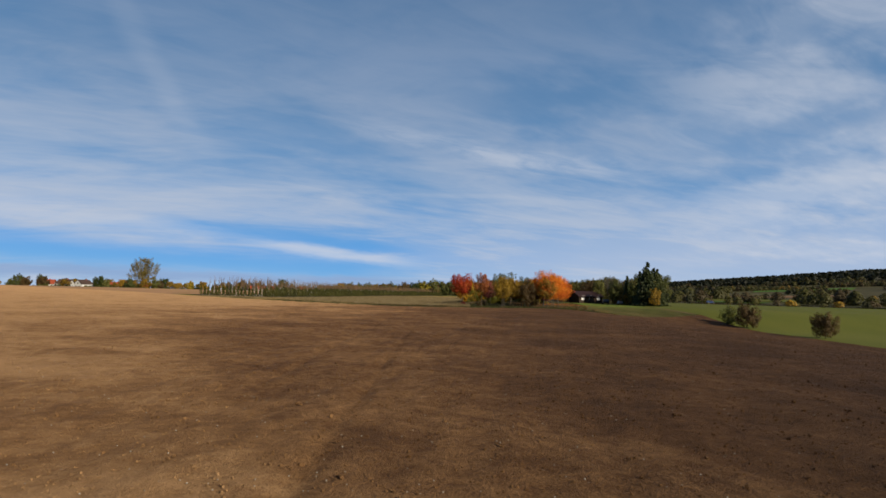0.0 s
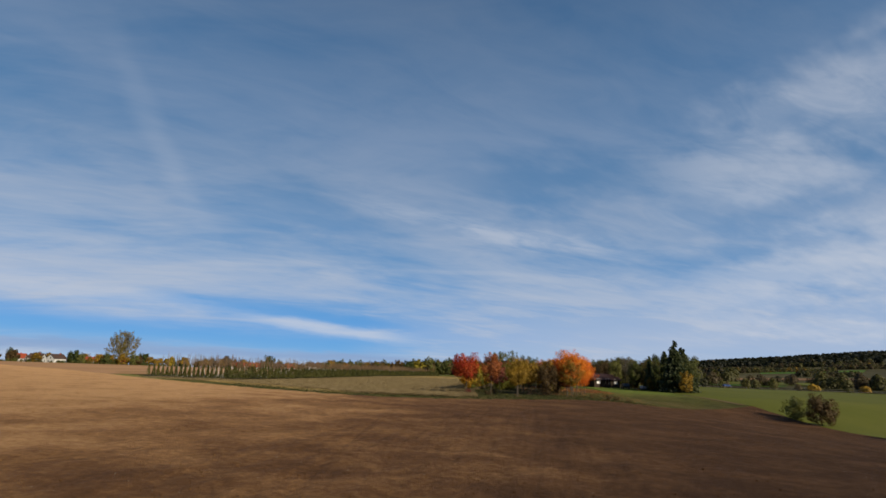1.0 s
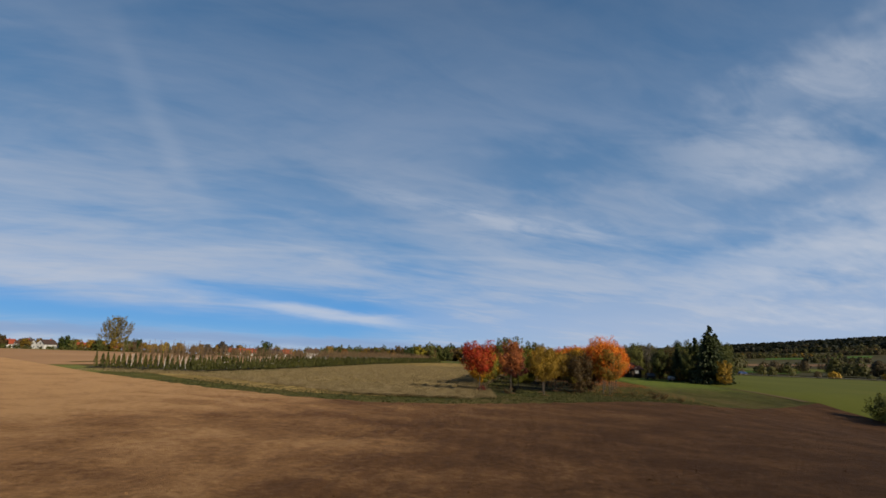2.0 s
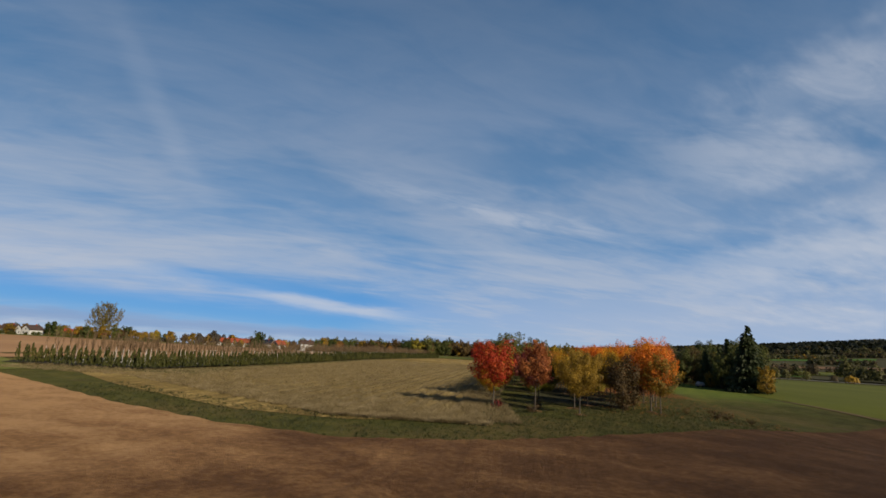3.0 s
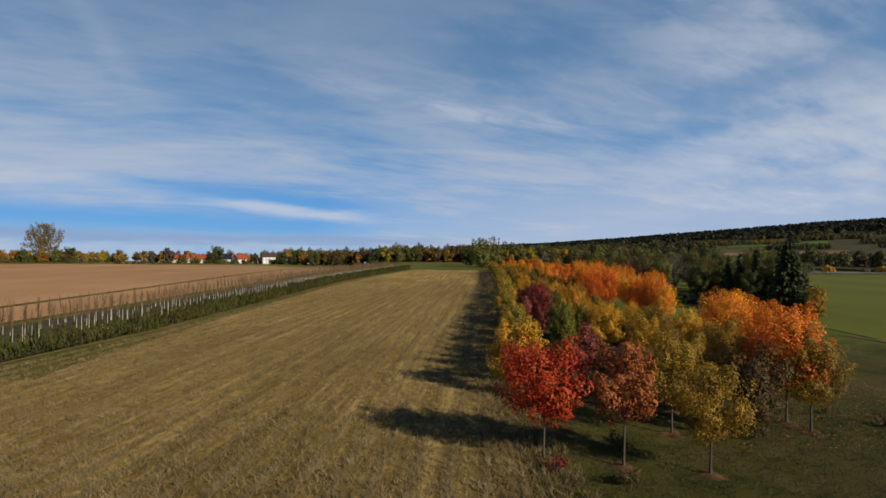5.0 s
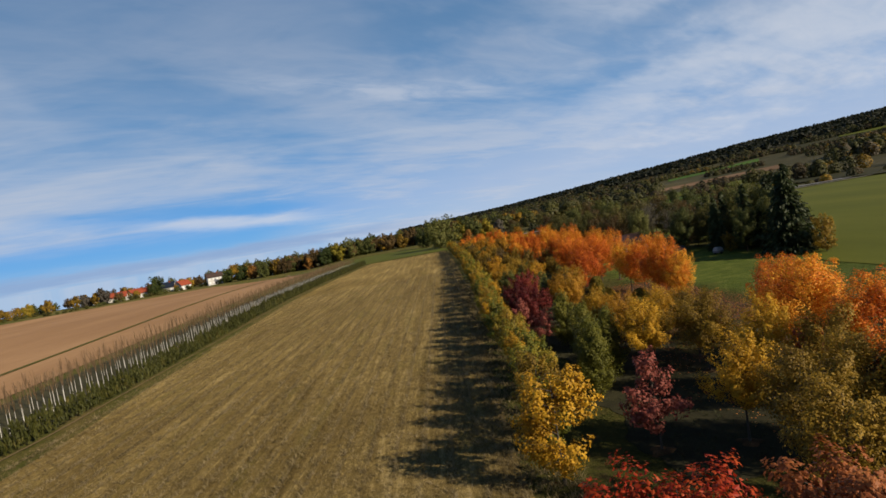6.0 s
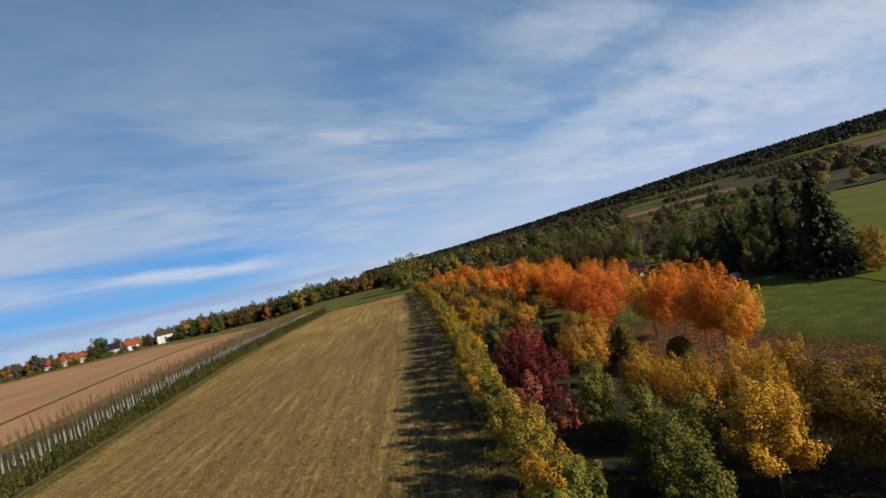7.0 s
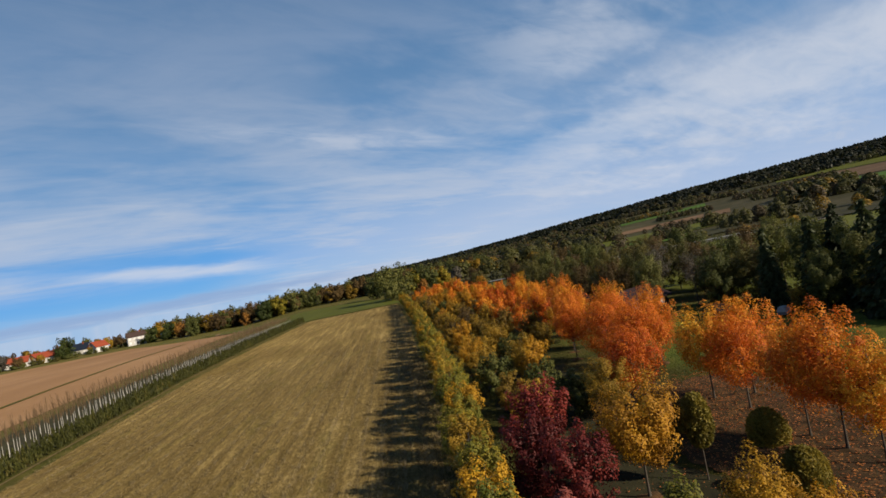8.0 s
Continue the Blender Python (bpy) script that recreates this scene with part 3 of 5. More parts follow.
# ---------------------------------------------------------------- land
def axis_steps(*spans):
    """Grid lines from spans of (start, end, step)."""
    out = []
    for a_, b_, s_ in spans:
        out.append(np.arange(a_, b_, s_))
    return np.concatenate(out + [[spans[-1][1]]])


def grid_mesh(name, X, Y, lift=0.0, rough_fn=None):
    z = H(X, Y) + lift
    if rough_fn is not None:
        z = z + rough_fn(X, Y)
    n, m = X.shape
    i = np.arange(n * m).reshape(n, m)
    q = np.stack([i[:-1, :-1], i[1:, :-1], i[1:, 1:], i[:-1, 1:]], -1).reshape(-1, 4)
    return quick_mesh(name, np.stack([X, Y, z], -1).reshape(-1, 3), q, smooth=True)


def land(name, X, Y, mat, label, lift, rough_fn=None):
    ob = mesh_object(name, grid_mesh(name, X, Y, lift, rough_fn), M[mat])
    return tagged(ob, label, "ground", kind="structure")


def between(low, high, u_vals, v_vals):
    """A sheet between two polylines: u runs along both, v from the first to the second."""
    def along(poly, u):
        poly = np.asarray(poly, float)
        s = np.linspace(0, 1, len(poly))
        return np.interp(u, s, poly[:, 0]), np.interp(u, s, poly[:, 1])
    x0, y0 = along(low, u_vals)
    x1, y1 = along(high, u_vals)
    return x0[:, None] + (x1 - x0)[:, None] * v_vals, y0[:, None] + (y1 - y0)[:, None] * v_vals


gx = axis_steps((-4500, -1500, 250), (-1500, -400, 60), (-400, -120, 14), (-120, 120, 3), (120, 420, 10), (420, 2200, 45), (2200, 4500, 250))
gy = axis_steps((-4500, -500, 250), (-500, -60, 40), (-60, 340, 3), (340, 700, 15), (700, 2200, 45), (2200, 4500, 250))
X, Y = np.meshgrid(gx, gy, indexing="ij")
land("ground", X, Y, "grass", "rough autumn grassland rolling away to a wooded ridge", 0.0)

SOIL_X = [-170, -82, -41, -21, -13, -6, 1, 14, 33, 51]
SOIL_Y = [172, 118, 84, 70, 65.5, 63.5, 65.5, 74, 91, 104]


def soil_relief(x, y):
    f = 0.035 * np.sin(2.1 * x + 0.7 * np.sin(0.9 * y)) * np.sin(0.8 * y + 1.3 * np.sin(0.5 * x))
    return f + 0.025 * np.sin(5.3 * x + 2.2 * y) * np.sin(3.1 * y - 1.7 * x) - 0.075 * np.exp(-((x - 1.15 + 0.055 * (y + 1.8)) / 0.11) ** 2) * (y < 22) - 0.05 * np.exp(-((x + 1.1 + 0.055 * (y + 1.8)) / 0.14) ** 2) * (y < 40) * (y > 3)


sx = axis_steps((-170, -40, 4), (-40, -6, 0.6), (-6, 8, 0.14), (8, 51, 0.6))
far_y = np.interp(sx, SOIL_X, SOIL_Y)
sv = axis_steps((0, 0.40, 0.04), (0.40, 1.0, 0.006))
X = np.repeat(sx[:, None], len(sv), 1)
Y = -60 + (far_y[:, None] + 60) * sv
land("soil_field", X, Y, "soil", "freshly tilled brown soil field with clods and wheel marks", 0.16, soil_relief)

wx = np.linspace(-170, -44, 60)
wy = np.interp(wx, SOIL_X, SOIL_Y)
land("grass_margin", np.repeat(wx[:, None], 6, 1), wy[:, None] - 0.3 + np.interp(wx, [-170, -90, -44], [16, 9, 5])[:, None] * np.linspace(0, 1, 6), "margin", "green grass margin at the far edge of the tilled soil", 0.06)

HEDGE = np.array([(-51, 97.5), (-37.6, 98.8), (-33.8, 118), (-31.8, 143), (-28.0, 199), (-21.6, 245), (-11.5, 303)], float)
ROW = np.array([(0.9, 73.4), (1.0, 95), (3.4, 113), (5.2, 126), (9.0, 156), (16.0, 215), (23.8, 303)], float)
yy = np.linspace(0, 1, 150) ** 1.2
near = np.array([(-43, 94.8), (-28.8, 81.5), (-15, 71.8), (-7.8, 70.4), (0.9, 73.4)])
left = np.stack([np.interp(97 + 206 * yy, HEDGE[:, 1], HEDGE[:, 0]) + 2.3, 97 + 206 * yy], 1)
right = np.stack([np.interp(73.4 + 230 * yy, ROW[:, 1], ROW[:, 0]), 73.4 + 230 * yy], 1)
uu = np.linspace(0, 1, 61)
X = left[:, 0:1] + (right[:, 0:1] - left[:, 0:1]) * uu
Y = left[:, 1:2] + (right[:, 1:2] - left[:, 1:2]) * uu
nx, ny = np.interp(uu, np.linspace(0, 1, 5), near[:, 0]), np.interp(uu, np.linspace(0, 1, 5), near[:, 1])
fade = np.exp(-yy * 14)[:, None]
X, Y = X + (nx - X[0]) * fade, Y + (ny - Y[0]) * fade
land("stubble_field", X, Y, "stubble", "mown straw-coloured stubble field with tractor lines", 0.035)

brown_a = [(-62, 98), (-54, 118), (-51, 143), (-48, 200), (-44, 260), (-42, 345)]
brown_b = [(-470, 270), (-440, 330), (-400, 390), (-310, 425), (-220, 440), (-120, 445)]
X, Y = between(brown_a, brown_b, np.linspace(0, 1, 60), np.linspace(0, 1, 60))
land("ploughed_field", X, Y, "far soil", "broad dry ochre field of bare earth", 0.10)
X, Y = between([(-17, 305), (-42, 345), (-70, 400)], [(26, 306), (26, 345), (15, 400)], np.linspace(0, 1, 12), np.linspace(0, 1, 12))
land("green_field", X, Y, "meadow", "strip of young green crop at the end of the stubble", 0.16)
X, Y = between([(52, -60), (52, 20), (52, 70), (51, 105), (46.3, 116), (46.6, 127), (56, 150), (70, 300)], [(420, -60), (420, 0), (420, 60), (420, 110), (420, 150), (420, 190), (420, 240), (420, 296)], np.linspace(0, 1, 90), np.linspace(0, 1, 90) ** 1.5)
land("green_field", X, Y, "meadow", "wide even green field of young winter crop", 0.06)
X, Y = between([(60, 322), (140, 309), (230, 303), (460, 290)], [(60, 331), (140, 318.5), (230, 312.5), (460, 299.5)], np.linspace(0, 1, 60), np.linspace(0, 1, 4))
land("road", X, Y, "road", "pale asphalt country road between the fields", 0.5)
X, Y = between([(100, 301), (150, 297), (230, 291), (460, 278)], [(100, 304), (150, 300), (230, 294), (460, 281)], np.linspace(0, 1, 60), np.linspace(0, 1, 4))
land("road", X, Y, "gravel", "light gravel cycle path beside the road", 0.5)
# bed under the saplings; its dark colour paints in their shade
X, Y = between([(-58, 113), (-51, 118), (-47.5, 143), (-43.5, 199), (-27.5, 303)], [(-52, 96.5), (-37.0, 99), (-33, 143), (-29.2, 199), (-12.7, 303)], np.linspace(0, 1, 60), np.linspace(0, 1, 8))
land("nursery_bed", X, Y, "mulch", "earth strip under the rows of young trees, darkened as by their shade", 0.14)
foot = np.stack([np.interp(np.linspace(99, 303, 90), HEDGE[:, 1], HEDGE[:, 0]), np.linspace(99, 303, 90)], 1)
X, Y = between(foot + (0.66, 0), foot + (0.84, 0), np.linspace(0, 1, 90), np.linspace(0, 1, 3))
land("soil_edge", X, Y, "track", "thin line of pale dry soil along the hedge", 0.12)
X, Y = between([(-66.5, 112), (-66, 180), (-66.5, 240), (-62, 335)], [(-65, 112), (-64.6, 180), (-65, 240), (-60.4, 335)], np.linspace(0, 1, 60), np.linspace(0, 1, 3))
land("grass_strip", X, Y, "grass", "narrow weedy strip across the ploughed field", 0.2)
X, Y = between([(44.0, 119), (46.5, 113), (49.5, 105)], [(44.6, 119), (47.5, 113), (50.6, 105)], np.linspace(0, 1, 40), np.linspace(0, 1, 5))
land("track", X, Y, "track", "worn dirt track along the edge of the green field", 0.075)
X, Y = between([(-40, 338), (-44, 356), (-58, 372), (-62, 400)], [(-38.6, 338), (-42.6, 356.8), (-56.4, 373), (-60.4, 400)], np.linspace(0, 1, 20), np.linspace(0, 1, 4))
land("track", X, Y, "track", "pale gravel farm track curving round the field", 0.3)
def ragged(x, y):
    """Frays the outline of a patch of ground."""
    return x + 0.4 * np.sin(y * 1.1) + 0.10 * np.sin(y * 4.1) + 0.03 * np.sin(y * 9.7), y + 0.2 * np.sin(x * 1.9) + 0.04 * np.sin(x * 7.1)


t_ = np.linspace(0, 1, 160)
X, Y = between([(18, 112), (17, 120), (18.5, 128), (21, 136)], [(27, 112), (28.5, 120), (30, 128), (29, 136)], t_, np.linspace(0, 1, 60))
land("bare_earth", *ragged(X, Y), "litter", "bare brown earth strewn with fallen orange leaves", 0.035)
# dark sheet that deepens the shade under the nursery trees by colour
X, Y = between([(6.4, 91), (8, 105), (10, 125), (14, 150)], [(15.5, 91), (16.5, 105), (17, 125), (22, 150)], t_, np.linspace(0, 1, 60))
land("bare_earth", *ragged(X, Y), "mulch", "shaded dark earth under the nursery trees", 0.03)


def hill_patch(mat, label, az0, az1, r0, r1, skew=0.0, lift=1.2):
    a_, r_ = np.meshgrid(np.radians(np.linspace(az0, az1, 14)), np.linspace(r0, r1, 8), indexing="ij")
    r_ = r_ * (1 + skew * (a_ - a_.mean()))
    land("green_field" if mat in ("meadow", "crop") else "ploughed_field", r_ * np.sin(a_), 99 + r_ * np.cos(a_), mat, label, lift)


a_, r_ = np.meshgrid(np.radians(np.linspace(4, 100, 150)), np.linspace(345, 2000, 90), indexing="ij")
r_[:, 0] += 25 * np.sin(np.linspace(0, 40, 150))
land("hillside", r_ * np.sin(a_), 60 + r_ * np.cos(a_), "hill", "olive and brown slope of rough pasture below the wooded ridge", 0.7)
# near-black floor sheet: the gloom between the ridge trees is in its colour
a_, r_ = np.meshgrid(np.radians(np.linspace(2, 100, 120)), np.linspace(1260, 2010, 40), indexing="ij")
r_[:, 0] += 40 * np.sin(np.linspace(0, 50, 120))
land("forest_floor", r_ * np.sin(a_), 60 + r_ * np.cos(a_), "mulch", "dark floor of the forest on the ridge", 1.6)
hill_patch("crop", "bright green meadow strip on the far slope", 31, 39, 900, 985, 0.35)
hill_patch("crop", "sloping green meadow below the wood", 46, 64, 640, 800, -0.5)
hill_patch("far soil", "narrow ploughed field on the slope", 47.5, 64, 830, 1010, -0.5)
hill_patch("meadow", "pale green meadow above the ploughed strip", 45, 64, 1040, 1200, -0.5)
hill_patch("crop", "small green paddock in the valley", 30.5, 37, 330, 400, 0.2)
hill_patch("meadow", "olive meadow in the valley", 27, 40, 420, 520, 0.3)
hill_patch("far soil", "long brown field on the slope", 26, 41, 600, 680, 0.3)
hill_patch("meadow", "green meadow gap among the woods", 19, 21.5, 520, 640)
hill_patch("far soil", "brown field gap among the woods", 19.5, 23, 440, 500)
hill_patch("meadow", "green pasture sloping up to the village edge", -49, -36, 440, 520, 0.0, 0.25)

# ---------------------------------------------------------------- nursery trees
rng = np.random.default_rng(11)
NUR = "nursery trees"
stand(broadleaf("maple_tree", "young maple with brilliant red leaves at the stubble's edge", "tree", NUR, "red", "bark", 5.6, 3.9, 2.1, 9500, 0.11, "round", 60, 3, mulch=True), [(2.1, 83.2, 1.0)], rng)
stand(broadleaf("oak_tree", "slender young oak with russet orange leaves", "tree", NUR, "russet", "bark", 5.7, 2.8, 1.6, 7500, 0.11, "oval", 50, 4, mulch=True), [(5.4, 82.3, 1.0)], rng)
stand(broadleaf("hornbeam_tree", "young hornbeam with olive and yellow leaves", "tree", NUR, "olive", "bark", 5.2, 3.1, 1.7, 10500, 0.085, "round", 65, 5, mulch=True),
      [(8.8, 81.5, 0.95), (17.0, 86.8, 1.08), (9.4, 86.4, 1.06), (11.4, 90.1, 1.02), (14.4, 90.6, 1.0), (16.7, 94.7, 1.0), (15.2, 102.4, 1.0), (16.3, 105.2, 0.92), (13.6, 106.0, 0.86), (17.2, 131.0, 0.9), (18.6, 161, 0.8), (17.4, 147, 0.8)], rng)
stand(broadleaf("maple_tree", "young maple with flame orange leaves", "tree", NUR, "flame", "bark", 6.1, 3.8, 1.9, 12500, 0.095, "round", 75, 6, tall=1.6, mulch=True),
      [(16.7, 88.2, 1.06), (19.8, 99.6, 1.06), (19.4, 94.6, 1.0), (21.5, 101.5, 1.0), (23.0, 105.6, 0.95), (23.7, 122.9, 0.98), (24.7, 128.0, 0.95), (26.9, 130.0, 1.05), (23.8, 137.4, 1.08), (23.4, 141.7, 1.05), (19.4, 131.6, 0.98), (26.8, 147, 1.05), (29, 161, 1.1), (34, 183, 1.0), (24.2, 150.5, 1.0)], rng)
stand(broadleaf("maple_tree", "upright maple with orange and amber leaves", "tree", NUR, "orange", "bark", 6.6, 3.4, 2.0, 12000, 0.095, "oval", 70, 7, tall=1.8, mulch=True),
      [(23.6, 120.8, 1.06), (24.6, 131.0, 0.95), (23.5, 118.9, 0.86), (25.6, 154, 1.0), (29.8, 153, 1.05), (32.4, 171, 1.12), (28.2, 141.8, 1.05), (31, 176, 1.0), (36, 196, 1.0), (39, 209, 1.0)], rng)
stand(broadleaf("linden_tree", "young linden with golden yellow leaves", "tree", NUR, "yellow", "bark", 5.3, 3.2, 1.6, 12500, 0.085, "round", 70, 8, tall=1.6, mulch=True),
      [(13.6, 121.9, 1.14), (13.6, 110.4, 0.88), (14.2, 112.4, 0.82), (17.0, 110.8, 0.86), (14.0, 154, 0.85)], rng)
stand(broadleaf("linden_tree", "young linden with old-gold and olive leaves", "tree", NUR, "gold", "bark", 5.3, 2.9, 1.7, 11000, 0.085, "round", 64, 44, tall=1.4, mulch=True),
      [(12.0, 104.0, 0.94), (11.0, 93.4, 0.96), (15.7, 97.9, 1.0), (18.4, 109.4, 0.8), (13.4, 114.6, 0.84), (15.8, 108.2, 0.84)], rng)
stand(broadleaf("maple_tree", "young maple with deep crimson leaves", "tree", NUR, "crimson", "bark", 5.5, 3.4, 1.0, 7000, 0.125, "oval", 47, 9, mulch=True), [(10.6, 126.4, 1.0), (9.8, 120.2, 0.86), (8.9, 123.2, 0.9)], rng)
stand(broadleaf("oak_tree", "young pin oak with dusty pink-red leaves", "tree", NUR, "pink", "bark", 4.9, 2.6, 1.2, 3000, 0.135, "cone", 35, 10, mulch=True), [(7.4, 94.4, 1.0), (7.2, 116.0, 0.95), (8.9, 114.8, 0.72), (17.9, 97.6, 0.8)], rng)
stand(broadleaf("fastigiate_oak", "dense green columnar tree reaching the ground", "tree", NUR, "cypress", "dark bark", 4.8, 1.9, 0.15, 9000, 0.10, "column", 80, 12, 0.27, tall=2.2), [(9.6, 107.9, 1.0), (10.2, 105.6, 0.98), (8.6, 104.6, 0.95), (7.9, 102.2, 0.98), (10.4, 114.2, 0.98)], rng)
stand(broadleaf("tree_bush", "dark olive multi-stemmed bush with bronze leaves", "bush", "", "brown", "dark bark", 4.7, 3.6, 0.25, 6000, 0.11, "vase", 30, 13, None, 7), [(13.5, 86.0, 1.0), (15.6, 89.8, 0.9), (18.4, 127.2, 0.6)], rng)
# the edge row beside the stubble
row = [(2.5, 93.5, 1.12), (3.0, 96.2, 0.9), (3.3, 98.8, 1.0), (4.0, 101.4, 0.95), (4.4, 104.2, 1.0), (4.7, 106.8, 0.85), (5.0, 109.4, 0.95), (5.2, 112.0, 1.0), (5.4, 114.9, 0.88), (5.6, 118.0, 1.0), (6.0, 120.8, 0.9), (6.4, 123.8, 0.95), (6.7, 126.6, 1.0), (7.1, 129.4, 0.9), (7.6, 132.4, 0.95)]
y_ = 135.0
while y_ < 300:
    row.append((float(np.interp(y_, ROW[:, 1], ROW[:, 0])) + 1.9 + rng.uniform(-0.3, 0.3), y_, rng.uniform(0.8, 1.05)))
    y_ += rng.uniform(2.3, 3.1)
stand(broadleaf("field_maple", "small field maple with amber yellow leaves in the edge row", "tree", "edge row", "gold", "bark", 4.9, 2.7, 0.5, 6400, 0.115, "oval", 45, 14), row[0::5], rng)
stand(broadleaf("field_maple", "small fresh green field maple in the edge row", "tree", "edge row", "fresh", "bark", 4.7, 2.6, 0.4, 6000, 0.115, "oval", 45, 15), row[1::5], rng)
stand(broadleaf("field_maple", "small field maple with olive and gold leaves in the edge row", "tree", "edge row", "olive", "bark", 4.7, 2.6, 0.5, 6000, 0.115, "round", 45, 16), row[2::5], rng)
stand(broadleaf("field_maple", "small field maple turning from green to yellow beside the stubble", "tree", "edge row", "lime", "bark", 4.8, 2.7, 0.4, 6000, 0.115, "oval", 45, 19), row[3::5], rng)
stand(broadleaf("field_maple", "small dark green field maple in the edge row", "tree", "edge row", "green leaf", "bark", 4.6, 2.5, 0.4, 6000, 0.115, "oval", 45, 21), row[4::5], rng)
# clipped plants
stand(clipped("topiary_tree", "clipped egg-shaped topiary on a bare stem", "topiary", "topiaries", "box", 4.1, 1.3, 1.6, 5200, 17), [(16.7, 121.9, 1.0)], rng)
stand(clipped("clipped_shrub", "domed clipped shrub of olive leaves on bare earth", "shrub", "clipped shrubs", "box", 2.1, 2.2, 0.0, 5200, 18, "dome"), [(21.8, 123.6, 0.85), (19.3, 118.9, 0.88), (18.4, 113.6, 0.8), (20.0, 127.6, 0.85), (19.0, 130.0, 0.8)], rng)
# the deeper nursery beds
kinds = [("olive", "olive green shrub-like nursery tree", 3.9, 2.8, 0.3), ("brown", "bronze-leaved tree in the nursery beds", 4.2, 2.9, 0.5), ("flame", "orange maple in the nursery beds", 5.2, 3.2, 1.2), ("yellow", "golden yellow nursery bed tree", 4.6, 3.0, 1.0), ("dark green", "dark green shrub in the nursery beds", 3.4, 2.8, 0.1)]
spots = [[] for _ in kinds]
for y_ in np.arange(134, 300, 5.2):
    for off in (6.0, 10.0, 14.5, 19.0, 24.0):
        x_ = float(np.interp(y_, ROW[:, 1], ROW[:, 0])) + off + rng.uniform(-0.8, 0.8)
        if y_ < 156 and off > 12:
            continue
        k = rng.choice(len(kinds), p=[0.42, 0.18, 0.04, 0.14, 0.22] if off < 12 else ([0.3, 0.15, 0.35, 0.15, 0.05] if off < 16 else [0.08, 0.06, 0.66, 0.18, 0.02]))
        spots[k].append((x_, float(y_ + rng.uniform(-1, 1)), rng.uniform(0.8, 1.15)))
for (leaf, label, h, wd, st), ps in zip(kinds, spots):
    stand(broadleaf("nursery_tree", label, "tree", "nursery beds", leaf, "bark", h, wd, st, 4200, 0.14, "round", 40, 20 + len(label)), ps, rng)

# ---------------------------------------------------------------- spruces and woods beside the lawn
WE = "wood edge"
stand(conifer("spruce_tree", "tall dark green spruce at the corner of the lawn", "spruces", "spruce", 12.0, 8.0, 31, 34, 17), [(51.5, 138, 1.0), (55.5, 144, 0.9), (58.5, 150, 0.9)], rng)
stand(conifer("spruce_tree", "slim dark spruce beside the lawn", "spruces", "spruce", 10.0, 4.2, 38, 28, 11), [(50.3, 152.0, 0.86), (53, 148.5, 0.98), (56, 158, 0.9)], rng)
stand(broadleaf("ash_tree", "loose grey-green tree beside the spruces", "tree", WE, "dark green", "dark bark", 11.7, 6.4, 1.0, 11500, 0.20, "oval", 70, 32, 0.66), [(48.5, 159, 0.7), (46.5, 170, 0.72), (50.0, 145, 0.6), (53.5, 142.5, 0.72), (57, 146, 0.8), (61, 154, 0.85), (57.5, 153, 0.9), (62, 162, 0.95), (66, 186, 1.0), (64, 225, 1.0), (49, 205, 0.8), (58, 168, 0.8), (62, 214, 0.9), (60, 240, 0.9)], rng)
stand(broadleaf("willow_tree", "rounded olive-green tree at the wood's edge", "tree", WE, "copse", "dark bark", 10.6, 7.2, 0.5, 12500, 0.19, "round", 75, 43, 0.66), [(47, 183, 0.85), (43.5, 197, 0.8), (55, 186, 0.95), (50, 203, 0.85), (52.5, 161, 0.66), (53, 157, 0.75), (50, 178, 0.85), (60, 182, 0.9), (57, 200, 0.9), (46, 214, 0.85), (64, 252, 1.0), (70, 262, 1.1), (52, 232, 0.9), (62, 276, 1.0), (46, 262, 0.8), (69, 205, 1.0)], rng)
stand(broadleaf("hazel_bush", "yellow-leaved bush at the foot of the spruce", "bush", "", "olive", "dark bark", 6.0, 3.3, 0.2, 5500, 0.15, "oval", 45, 33, 0.38, 4), [(51.8, 132.8, 0.9), (57, 172, 0.7), (48.8, 147, 0.6), (49, 160, 0.6)], rng)
stand(broadleaf("birch_tree", "half-bare grey birch behind the shed", "tree", WE, "grey", "bark", 10, 4.6, 2.5, 1300, 0.16, "vase", 50, 34, None, 2, 46), [(50, 172, 0.95), (52.5, 178, 0.85), (49, 163.5, 0.8)], rng)
stand(broadleaf("beech_tree", "broad wood-edge tree with brown-green leaves", "tree", WE, "brown", "dark bark", 10.2, 7.0, 0.6, 11500, 0.19, "round", 70, 35, 0.7), [(45, 178, 0.8), (54, 167, 0.8), (60, 176, 0.85), (57, 192, 0.95), (66, 172, 1.0), (68, 200, 1.0), (66, 240, 1.1), (47, 192, 0.75), (55, 212, 0.9), (57, 224, 0.85), (54, 248, 0.9), (50, 281, 0.95)], rng)
stand(broadleaf("maple_tree", "tall amber maple at the wood's edge", "tree", WE, "yellow", "dark bark", 8.5, 5.0, 0.8, 8000, 0.18, "round", 55, 36, 0.55), [(52, 192, 0.85), (47, 226, 0.8), (44, 252, 0.8), (41, 276, 0.85)], rng)
stand(conifer("spruce_tree", "dark spruce among the wood's edge trees", WE, "spruce", 10.0, 4.0, 37, 20, 9), [(60, 196, 0.85), (63, 230, 0.95)], rng)

# small growth at the foot of the front trees
stand(broadleaf("sprouts", "red-leaved sprouts round the maple's foot", "shrub", "", "crimson", "dark bark", 0.85, 0.9, 0.05, 260, 0.09, "round", 14, 38, None, 4, 6), [(2.3, 81.6, 1.0)], rng)
